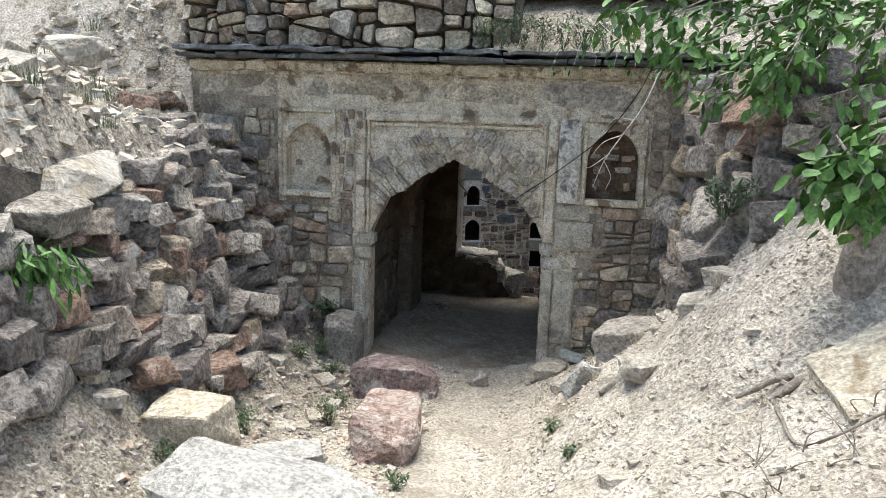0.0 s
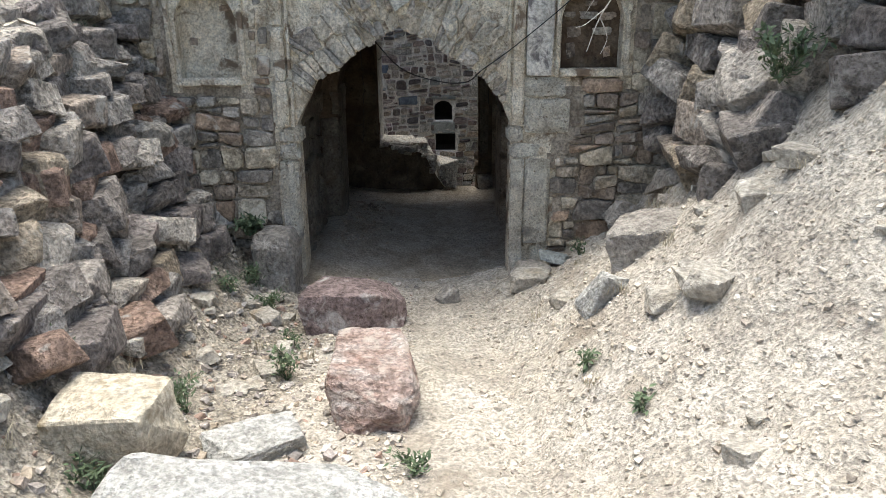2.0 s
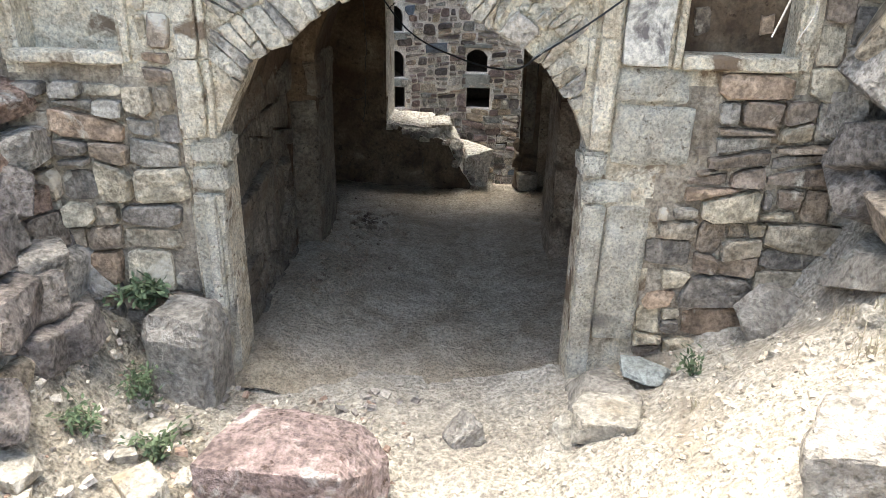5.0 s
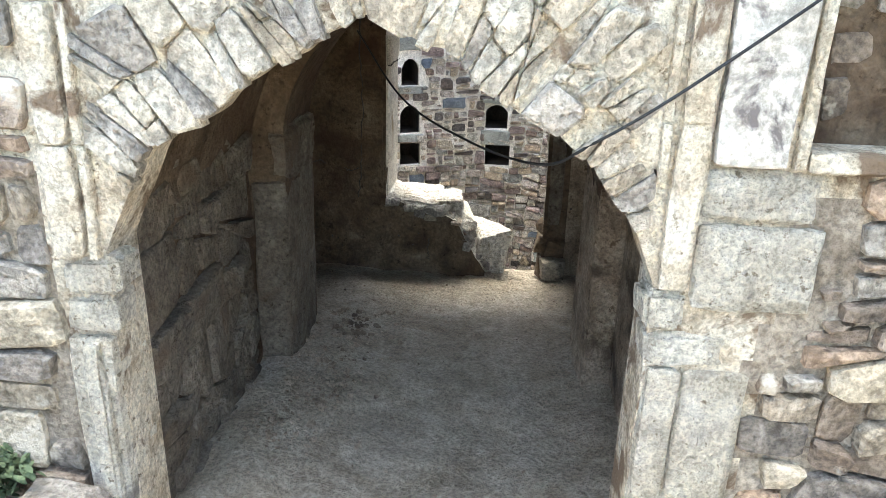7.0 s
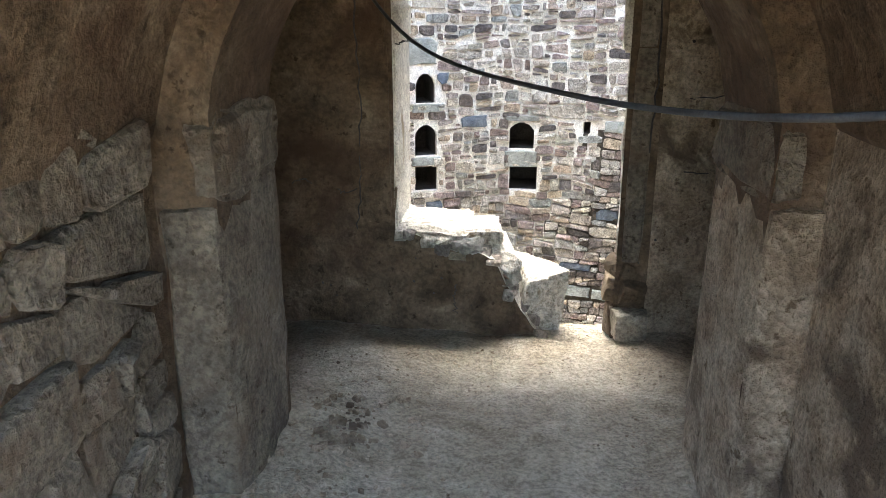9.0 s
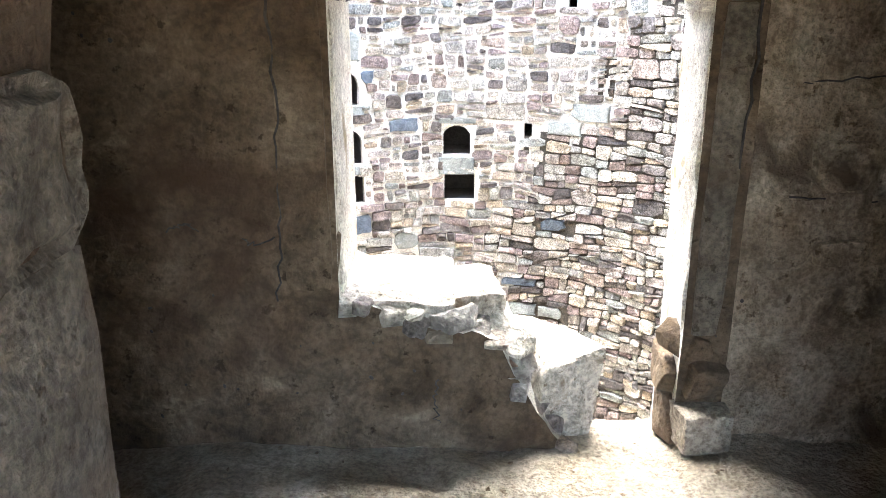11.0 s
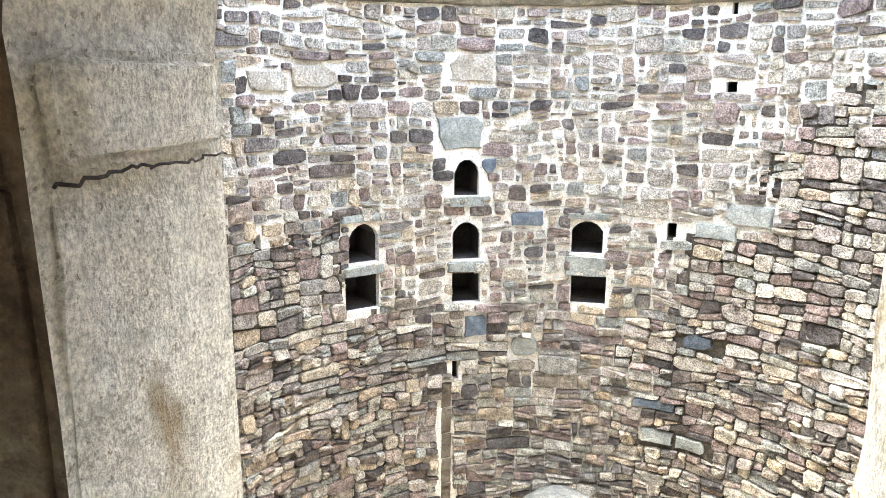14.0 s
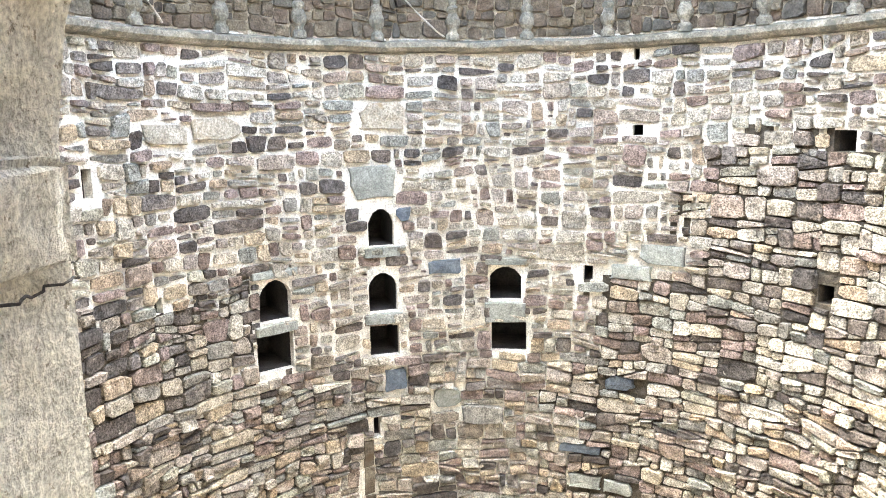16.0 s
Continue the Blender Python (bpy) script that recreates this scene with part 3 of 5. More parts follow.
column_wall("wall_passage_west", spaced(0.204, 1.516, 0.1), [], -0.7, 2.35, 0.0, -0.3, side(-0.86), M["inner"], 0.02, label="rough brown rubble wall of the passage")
# east side takes the lightened masonry, as daylight through the door
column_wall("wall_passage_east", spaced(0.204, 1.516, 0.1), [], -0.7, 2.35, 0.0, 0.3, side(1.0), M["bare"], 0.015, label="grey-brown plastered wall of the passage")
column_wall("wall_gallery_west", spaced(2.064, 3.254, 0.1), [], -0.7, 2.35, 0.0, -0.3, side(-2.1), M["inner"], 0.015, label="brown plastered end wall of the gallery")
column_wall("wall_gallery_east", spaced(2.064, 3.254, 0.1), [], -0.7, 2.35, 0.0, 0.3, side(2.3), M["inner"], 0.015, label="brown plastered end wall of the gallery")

WIN_L, WIN_R = -0.43, 0.745
SILL = [(-0.43, 0.20), (-0.28, 0.165), (-0.16, 0.105), (-0.06, 0.085), (0.06, 0.075), (0.11, 0.04), (0.155, -0.06), (0.23, -0.19), (0.306, -0.32), (0.37, -0.385), (0.40, -0.78), (0.745, -0.78)]


def win_low(u):
    return interp(u, SILL) + 0.008 * math.sin(u * 70)


def win_high(u):
    return arch(u, WIN_L, WIN_R, 1.36, 2.12, 0.16)


def splayed(u, v, d):
    if u > 0.5:
        u -= 0.012 * max(0.0, min(1.4, v) - 0.1)
    return (u + (d - 3.257) * (0.04 + 0.15 * max(0.0, min(1.0, (u + 0.4) / 1.1))), d, v)


us = spaced(-2.4, -0.7, 0.2) + spaced(-0.7, 1.0, 0.03) + spaced(1.0, 2.6, 0.2)
column_wall("wall_well_side", us, [(WIN_L, WIN_R, win_low, win_high)], -0.8, 2.35, 3.257, 3.76, splayed, M["inner"], 0.012, 0.1, label="brown plastered wall with a broken arched opening", reveal=M["jamb"])

# vault over the passage, flat ceiling over the gallery
verts, faces = [], []
prof = [(-1.15 + 2.45 * i / 40) for i in range(41)]
for u in prof:
    z = arch(max(-0.83, min(1.0, u)), -0.83, 1.0, 1.0, 1.95, 0.08)
    for y in (0.204, 1.516):
        verts.append((u, y, z))
    for y in (0.204, 1.516):
        verts.append((u, y, 2.5))
for i in range(40):
    a, b = 4 * i, 4 * i + 4
    faces += [(a, b, b + 1, a + 1), (a + 2, a + 3, b + 3, b + 2), (a, a + 2, b + 2, b), (a + 1, b + 1, b + 3, a + 3)]
tagged(new("ceiling_passage", mesh_of("ceiling_passage", verts, faces, M["inner"])), "dark brown vault over the passage", "ceiling", "", "structure")


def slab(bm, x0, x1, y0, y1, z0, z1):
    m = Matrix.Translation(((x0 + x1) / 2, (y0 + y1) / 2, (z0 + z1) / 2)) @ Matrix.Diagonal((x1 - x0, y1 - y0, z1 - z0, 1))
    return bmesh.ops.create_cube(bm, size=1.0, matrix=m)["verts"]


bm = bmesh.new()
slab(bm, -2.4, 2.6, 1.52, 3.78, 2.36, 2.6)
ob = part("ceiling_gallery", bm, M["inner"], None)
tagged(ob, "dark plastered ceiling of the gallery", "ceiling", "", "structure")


# earth floor inside
def indoors(x, y):
    z = interp(y, [(-0.12, -0.33), (0.0, -0.28), (0.5, -0.26), (1.7, -0.27), (2.5, -0.33), (3.25, -0.385), (4.3, -0.42)])
    z += 0.10 * math.exp(-((x + 0.75) / 0.25) ** 2) * (1 if y < 2.2 else 0.5) + 0.05 * math.exp(-((x - 0.95) / 0.2) ** 2)
    z += 0.07 * math.exp(-((x + 0.45) / 0.3) ** 2 - ((y - 1.2) / 0.6) ** 2)
    return z + 0.035 * wob(x, y, 3, 1.8) + 0.020 * wob(x, y, 5, 5) + 0.013 * wob(x, y, 6, 12)


fx, fy = spaced(-2.3, 2.5, 0.03), spaced(-0.12, 4.25, 0.03)
verts = [(x, y, indoors(x, y)) for y in fy for x in fx]
w = len(fx)
faces = [(j * w + i, j * w + i + 1, (j + 1) * w + i + 1, (j + 1) * w + i) for j in range(len(fy) - 1) for i in range(w - 1)
         if fy[j] < 3.27 or (fy[j] < 3.46 and -0.40 < fx[i] < 0.76)]
tagged(new("floor", mesh_of("floor", verts, faces, M["floor"], True)), "trodden dusty earth floor with grit", "floor", "", "structure")


# ---- the well shaft ----
def shaft(u, v, d):
    a = u / WELL_R
    r = WELL_R + d
    return (WELL_X + math.sin(a) * r, WELL_Y + math.cos(a) * r, v)


def hole(u0, u1, v0, v1, peak=0.0):
    if peak:
        return (u0, u1, lambda u: v0, lambda u: arch(u, u0, u1, v1 - peak, v1))
    return (u0, u1, lambda u: v0, lambda u: v1)


NICHES = [hole(-1.94, -1.57, -0.42, 0.12, 0.2), hole(-1.96, -1.54, -1.38, -0.80, 0.2), hole(-1.96, -1.53, -2.04, -1.57), hole(-3.55, -3.09, -1.29, -0.72, 0.2),
          hole(-3.62, -3.09, -1.98, -1.46), hole(-0.18, 0.27, -1.28, -0.78, 0.15), hole(-0.16, 0.35, -2.06, -1.61)]
PUTLOGS = [hole(4.30, 4.56, 0.93, 1.17), hole(4.26, 4.45, -0.83, -0.60), hole(1.16, 1.29, -0.95, -0.73), hole(-5.81, -5.68, 0.59, 0.90), hole(-5.01, -4.89, -0.84, -0.65),
           hole(-1.95, -1.85, -3.26, -2.96), hole(1.78, 1.92, 1.09, 1.23), hole(1.77, 1.84, 2.08, 2.25)]
HALF_TURN = math.pi * WELL_R
MOUTHS = [hole(HALF_TURN - 1.6, HALF_TURN, -8.0, 2.3), hole(-HALF_TURN, -HALF_TURN + 1.6, -8.0, 2.3)]
well_us = spaced(-HALF_TURN, -6, 0.3) + spaced(-6, 6, 0.09) + spaced(6, HALF_TURN, 0.3)
# shaft carried on to 6 m out of view, to cut the skylight inside
well_wall = column_wall("wall_well", well_us, NICHES + PUTLOGS + MOUTHS, -8.0, 6.0, 0.0, 0.12, shaft, M["lime"], 0.02, 0.3, ends=False,
                        label="round well shaft of coloured field stones in white mortar")
# core and backing are coloured near black, as the shade deep in the holes
column_wall("wall_well_core", well_us, NICHES + PUTLOGS + MOUTHS, -8.0, 6.0, 0.124, 0.9, shaft, M["recess_shade"], 0.0, 0.5, ends=False, label="rubble core of the well wall, coloured near black as niche shade")
column_wall("wall_well_backing", well_us[::3] + [HALF_TURN], MOUTHS, -8.0, 6.0, 0.904, 1.1, shaft, M["recess_shade"], 0.0, 1.0, ends=False, label="masonry behind the well's niches, coloured near black as shade")
bm = bmesh.new()
bmesh.ops.create_circle(bm, cap_ends=True, segments=64, radius=WELL_R + 0.6, matrix=Matrix.Translation((WELL_X, WELL_Y, -8.0)))
tagged(part("ground_well", bm, M["dirt"], None), "muddy bottom of the dry well shaft", "ground", "", "structure")

# string course round the shaft, below the colonnettes
verts, faces, n = [], [], 220
for i in range(n + 1):
    u = -10.0 + 20.0 * i / n
    dz = 0.02 * wob(u, 0, 0, 1.5)
    for d, v in ((0.05, 2.22), (-0.10, 2.25), (-0.15, 2.30), (-0.15, 2.36), (-0.03, 2.40), (0.05, 2.40)):
        verts.append(shaft(u, v + dz, d + (0.02 * wob(u, v, 1, 5) if d < 0 else 0)))
for i in range(n):
    faces += [(6 * i + k, 6 * i + k + 1, 6 * i + k + 7, 6 * i + k + 6) for k in range(5)]
tagged(new("string_course", mesh_of("string_course", verts, faces, M["colonnette"])), "grey-green mossy stone ledge round the well", "ledge", "", "structure")


def colonnette():
    """A slender engaged shaft with a moulded bulb for a foot, carrying a curved bracket against the wall above the ledge."""
    root = new("colonnette")
    prof = [(0.095, 0.0), (0.095, 0.08), (0.065, 0.11), (0.065, 0.14), (0.10, 0.20), (0.105, 0.27), (0.07, 0.36), (0.085, 0.39), (0.085, 0.43), (0.055, 0.46), (0.055, 1.25)]
    for name, pr in (("base", prof[:10]), ("shaft", prof[9:])):
        verts, faces, k = [], [], 12
        for r, z in pr:
            verts += [(math.cos(2 * math.pi * i / k) * r, math.sin(2 * math.pi * i / k) * r, z) for i in range(k)]
        for j in range(len(pr) - 1):
            faces += [(j * k + i, j * k + (i + 1) % k, (j + 1) * k + (i + 1) % k, (j + 1) * k + i) for i in range(k)]
        ob = new(name, mesh_of(name, verts, faces, M["colonnette"]))
        ob.parent = root
    side_line = [(0.03, 0.62), (-0.07, 0.62), (-0.14, 0.66), (-0.20, 0.74), (-0.24, 0.86), (-0.25, 0.98), (-0.22, 1.06), (-0.32, 1.12), (-0.40, 1.24), (-0.45, 1.45), (0.03, 1.45)]
    n = len(side_line)
    verts = [(x, y, z) for x in (-0.085, 0.085) for y, z in side_line]
    faces = [tuple(range(n)), tuple(range(2 * n - 1, n - 1, -1))] + [(i, i + n, (i + 1) % n + n, (i + 1) % n) for i in range(n)]
    ob = new("bracket", mesh_of("bracket", verts, faces, M["colonnette"]))
    ob.parent = root
    return tagged(root, "weathered grey stone colonnette on the well's ledge", "colonnette", "colonnettes above the ledge")


first = colonnette()
for i, u in enumerate([-4.98, -3.86, -2.81, -1.74, -0.69, 0.33, 1.42, 2.42, 3.40, 4.45, 5.5, -6.1]):
    m = Matrix.Translation(shaft(u, 2.39, -0.03)) @ Matrix.Rotation(-u / WELL_R, 4, "Z")
    if i:
        copy_thing(first, m)
    else:
        first.matrix_world = m
# the eaves that the brackets carry
verts, faces, n = [], [], 200
for i in range(n + 1):
    u = -10.0 + 20.0 * i / n
    for d, v in ((0.02, 3.84), (-0.70, 3.80), (-0.70, 3.88), (0.02, 3.96)):
        verts.append(shaft(u, v, d))
for i in range(n):
    faces += [(4 * i + k, 4 * i + k + 1, 4 * i + k + 5, 4 * i + k + 4) for k in range(3)]
tagged(new("eaves_well", mesh_of("eaves_well", verts, faces, M["colonnette"])), "stone eaves carried by the brackets round the well", "eaves", "", "structure")
hung = tagged(new("dead_branch"), "bare pale branch dangling onto the well's ledge", "branch")
tube("twig", spline([shaft(-0.82, 2.44, -0.12), shaft(-1.0, 2.55, -0.22), shaft(-1.45, 2.95, -0.30), shaft(-1.75, 3.45, -0.30), shaft(-1.8, 3.82, -0.3)], 6), 0.014, M["twig"], hung, 6, 0.3)
hung = tagged(new("dead_branch"), "bare pale branch dangling down the well wall", "branch")
tube("twig", spline([shaft(-4.7, 2.44, -0.14), shaft(-4.95, 2.75, -0.25), shaft(-4.4, 3.15, -0.32), shaft(-3.9, 3.45, -0.3), shaft(-3.6, 3.82, -0.3)], 6), 0.014, M["twig"], hung, 6, 0.3)

# ---- stones of the well shaft ----
rng = random.Random(11)


def around(holes, margin):
    return [(h[0] - margin, h[1] + margin, h[2](0.5 * (h[0] + h[1])) - margin * 0.5, h[3](0.5 * (h[0] + h[1])) + margin * 0.5) for h in holes]


ACCENTS = [(-1.54, -1.32, -0.08, 0.14, "b"), (-1.09, -0.6, -0.87, -0.64, "b"), (-1.77, -1.44, -2.59, -2.21, "b"), (-1.05, -0.61, -2.91, -2.58, "g"), (-2.23, -1.53, 0.25, 0.75, "g"),
           (1.93, 2.58, -0.65, -0.35, "g"), (1.51, 2.15, -0.9, -0.66, "g"), (1.49, 1.94, -2.54, -2.31, "b"), (0.99, 1.50, -4.12, -3.89, "g"), (1.52, 1.96, -4.14, -3.92, "g"), (0.86, 1.49, -3.57, -3.43, "b"),
           (-4.99, -4.39, 1.08, 1.34, "w"), (-4.34, -3.66, 1.11, 1.43, "w"), (-2.05, -1.37, 1.2, 1.59, "y")]


def mud_zone(u, v):
    edge = 0.5 * wob(u, v, 0, 0.9) + 0.6 * wob(u, v, 4, 2.7) + 0.4 * wob(u, v, 9, 7.0)
    return v > 2.38 or (u > 1.0 + edge and v < -1.9 + edge) or (u > 2.7 + edge and v < 0.9 + edge) or (u > 1.3 + edge and v < -0.8 + edge) or (u < -3.75 + edge and v < -0.75 + edge) or (u < -2.5 + edge and v < -2.2 + edge)


def joint(u, v):
    if mud_zone(u, v):
        return rng.uniform(0.004, 0.014)
    if v < -2.0 + 0.3 * wob(u, v, 2, 1.0):
        return rng.uniform(0.004, 0.013)
    return rng.uniform(0.008, 0.032)


well_solid = around(NICHES, 0.012) + around(PUTLOGS, 0.008) + [(u0 - 0.005, u1 + 0.005, v0 - 0.005, v1 + 0.005) for u0, u1, v0, v1, tone in ACCENTS] + [(-2.12, -1.95, -6.4, -3.3)]
stones = rubble_stones(rng, -6.6, 6.2, -6.4, -2.05, (0.11, 0.25), (0.20, 0.72), well_solid, shaft, 0.065, joint, 0.13, 0.04)
stones += rubble_stones(rng, -6.6, 6.2, -2.05, 2.22, (0.13, 0.28), (0.22, 0.66), well_solid, shaft, 0.050, joint, 0.10, 0.03)
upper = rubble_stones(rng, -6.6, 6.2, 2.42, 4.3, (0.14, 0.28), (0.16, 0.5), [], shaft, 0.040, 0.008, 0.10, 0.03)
PAINT = {"b": "bluestone", "g": "greenstone", "w": "pale", "y": "pale"}
for u0, u1, v0, v1, tone in ACCENTS:
    poly = [((u0 + u1) / 2 + c * (u1 - u0) / 2, (v0 + v1) / 2 + q * (v1 - v0) / 2) for c, q in block_rim(rng)]
    vs, fs = proud_piece(rng, poly, 0.055, shaft)
    ob = new("accent_stone", mesh_of("accent_stone", vs, fs, M[PAINT[tone]]))
    ob.parent = well_wall
# sills and lintels of the niches, and their pale surrounds
for u0, u1, v0, v1 in ((-2.02, -1.50, -0.56, -0.43), (-2.03, -1.48, -1.53, -1.40), (-3.64, -3.03, -1.44, -1.32), (-0.26, 0.34, -1.60, -1.31), (-3.66, -3.0, -0.68, -0.58), (-0.25, 0.36, -0.74, -0.66)):
    poly = [(u0, v0), ((u0 + u1) / 2, v0 - 0.01), (u1, v0), (u1, v1), ((u0 + u1) / 2, v1 + 0.01), (u0, v1)]
    vs, fs = proud_piece(rng, poly, 0.07, shaft, 0.05, 0.95)
    ob = new("niche_slab", mesh_of("niche_slab", vs, fs, M["greenstone"]))
    ob.parent = well_wall
for k in range(7):
    v0 = -6.3 + 0.43 * k
    vs, fs = proud_piece(rng, [(-2.12, v0), (-1.97, v0 + 0.02), (-1.96, v0 + 0.42), (-2.11, v0 + 0.425)], 0.02, shaft, 0.03, 0.96)
    ob = new("drain_plaster", mesh_of("drain_plaster", vs, fs, M["dusty"]))
    ob.parent = well_wall
# mud joints, darkened further for the shade deep between the stones
well_wall.data.materials.append(M["shaded_mud"])
well_wall.data.materials.append(M["mortar"])
for f in well_wall.data.polygons:
    a = math.atan2(f.center.x - WELL_X, f.center.y - WELL_Y) * WELL_R
    if mud_zone(a, f.center.z):
        f.material_index = 2 if f.center.z > 2.38 else 1
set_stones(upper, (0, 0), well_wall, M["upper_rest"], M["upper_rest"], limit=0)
set_stones(stones, (-0.5, -0.6), well_wall, M["well_stone"], M["well_rest"])

# ---- loose rocks ----
def rock_mesh(seed, flatness=1.0):
    """An angular broken rock of unit size: the hull of points spread over a box, with its edges chipped."""
    r = random.Random(seed)
    bm = bmesh.new()
    for i in range(8):
        v = Vector([(0.5 if i >> k & 1 else -0.5) * r.uniform(0.55, 1.0) for k in range(3)])
        bm.verts.new((v.x, v.y, v.z * flatness))
    for i in range(7):
        v = Vector((r.uniform(-1, 1), r.uniform(-1, 1), r.uniform(-1, 1)))
        v /= max(abs(c) for c in v) ** 0.9
        bm.verts.new((v.x * 0.5, v.y * 0.5, v.z * 0.5 * flatness))
    res = bmesh.ops.convex_hull(bm, input=bm.verts)
    bmesh.ops.delete(bm, geom=[g for g in set(res["geom_interior"] + res["geom_unused"]) if isinstance(g, bmesh.types.BMVert)], context="VERTS")
    bmesh.ops.dissolve_limit(bm, angle_limit=radians(12), verts=bm.verts, edges=bm.edges)
    bmesh.ops.bevel(bm, geom=bm.edges[:], offset=0.022, segments=1, affect="EDGES", clamp_overlap=True)
    bmesh.ops.triangulate(bm, faces=bm.faces)
    me = bpy.data.meshes.new("rock")
    bm.to_mesh(me)
    bm.free()
    me.materials.append(M["rock"])
    return me


ROCK_MESHES = [rock_mesh(100 + i) for i in range(14)]
PALE_MESHES = [m.copy() for m in ROCK_MESHES]
for m in PALE_MESHES:
    m.materials[0] = M["pale"]
BROWN_MESHES = [m.copy() for m in ROCK_MESHES]
for m in BROWN_MESHES:
    m.materials[0] = M["inner"]
rng = random.Random(5)


def put_rock(name, at, size, turn, parent=None, mesh=None):
    ob = new(name, mesh or rng.choice(ROCK_MESHES))
    ob.matrix_world = Matrix.Translation(at) @ Euler([radians(a) for a in turn]).to_matrix().to_4x4() @ Matrix.Diagonal((*size, 1))
    ob.parent = parent
    return ob


def rubble_face(name, label, spots):
    root = tagged(new(name), label, "rubble wall", "", "structure")
    for at, size, turn in spots:
        put_rock("stone", at, size, turn, root)
    return root


spots = []
for row in range(18):
    z = 0.28 + row * 0.105
    y = -4.3 if row > 1 else -2.2
    while y < -0.05:
        w = rng.uniform(0.16, 0.42)
        if z > interp(y, [(-4.3, 1.4), (-1.6, 1.75), (-0.8, 2.2)]) or (y < -3.0 and z < 0.75):
            y += w
            continue
        x = -interp(z - interp(y, BASE), [(b, a) for a, b in LEFT[1:]]) - 0.03 + rng.uniform(-0.07, 0.07)
        spots.append(((x, y + w / 2, z + rng.uniform(-0.06, 0.06)), (rng.uniform(0.26, 0.46), w * 1.2, rng.uniform(0.11, 0.25)),
                      (rng.gauss(0, 9), rng.uniform(-18, 14), rng.uniform(-35, 35))))
        y += w
rubble_face("rubble_bank_west", "tumbled dry-stone rubble bank beside the gateway", spots)
spots = []
for row in range(8):
    z = 0.95 + row * 0.2
    y = -2.3 + 0.02 * row
    while y < -0.05:
        w = rng.uniform(0.2, 0.45)
        x = 1.88 + 0.10 * row * (0.3 + 0.5 * max(0, -y - 0.5)) + rng.uniform(-0.07, 0.07)
        if z > land(x, y) - 0.1:
            spots.append(((x, y + w / 2, z + rng.uniform(-0.06, 0.06)), (rng.uniform(0.3, 0.45), w * 1.15, rng.uniform(0.18, 0.3)),
                          (rng.uniform(-20, 20), rng.uniform(-12, 25), rng.uniform(-30, 30))))
        y += w
rubble_face("rubble_bank_east", "heap of big grey-brown rocks beside the gateway", spots)


# ---- the gateway's stonework ----
gate = bpy.data.objects["wall_gateway"]


def rough_block(name, x0, x1, y0, y1, z0, z1, material, parent=None, label="", rough=0.012, cuts=4, round_off=0.06, seed=0, lean=(0, 0, 0)):
    """A hewn block with softened edges and an uneven face, built round its own base centre."""
    bm = bmesh.new()
    slab(bm, -0.5, 0.5, -0.5, 0.5, -0.5, 0.5)
    bmesh.ops.subdivide_edges(bm, edges=bm.edges[:], cuts=cuts, use_grid_fill=True)
    sx, sy, sz = x1 - x0, y1 - y0, z1 - z0
    least = min(sx, sy, sz)
    for v in bm.verts:
        c = v.co.copy()
        cut = sum(abs(q) > 0.49 for q in c)
        if cut > 1:
            f = round_off * least * (0.6 + 0.8 * abs(wob(c.x + seed, c.y, c.z, 3.0)))
            c = Vector((c.x * sx, c.y * sy, c.z * sz))
            for k in range(3):
                if abs(v.co[k]) > 0.49:
                    c[k] -= math.copysign(f, c[k])
        else:
            c = Vector((c.x * sx, c.y * sy, c.z * sz))
        q = c + Vector((seed * 3.1, seed * 1.7, seed))
        c += rough * Vector((wob(q.x, q.y, q.z, 6), wob(q.y + 5, q.z, q.x, 6), wob(q.z + 9, q.x, q.y, 6)))
        c += 0.4 * rough * Vector((wob(q.x, q.y, q.z, 17), wob(q.y + 5, q.z, q.x, 17), wob(q.z + 9, q.x, q.y, 17)))
        v.co = c + Vector((0, 0, sz / 2))
    ob = part(name, bm, material, parent, label)
    ob.matrix_world = pose((x0 + x1) / 2, (y0 + y1) / 2, z0, *lean)
    return ob


def bar(name, x0, x1, z0, z1, proud, material, label="", seed=0, parent=gate, y=0.0):
    return rough_block(name, x0, x1, y - proud, y + 0.03, z0, z1, material, parent, label, 0.007, 5, 0.12, seed)


# raised frame of the arched panel, in lengths
for k, (z0, z1) in enumerate([(0.99, 1.32), (1.325, 1.70), (1.705, 2.085)]):
    bar("frame_piece", -0.925, -0.835, z0, z1, 0.045, M["plaster"], "cream plaster frame moulding", k)
    bar("frame_bead", -0.822, -0.795, z0, z1, 0.028, M["plaster"], "", k + 9)
for k, (z0, z1) in enumerate([(0.99, 1.45), (1.455, 2.085)]):
    bar("frame_piece", 0.80, 0.885, z0, z1, 0.045, M["plaster"], "cream plaster frame moulding", k + 3)
    bar("frame_bead", 0.757, 0.785, z0 + 0.3 * (k == 0), z1, 0.028, M["plaster"], "", k + 12)
for k, (x0, x1) in enumerate([(-0.83, -0.35), (-0.345, 0.15), (0.155, 0.795)]):
    bar("frame_piece", x0, x1, 2.01, 2.085, 0.045, M["plaster"], "cream plaster frame moulding", k + 5)
    bar("frame_bead", max(x0, -0.79), min(x1, 0.755), 1.965, 1.995, 0.026, M["plaster"], "", k + 15)
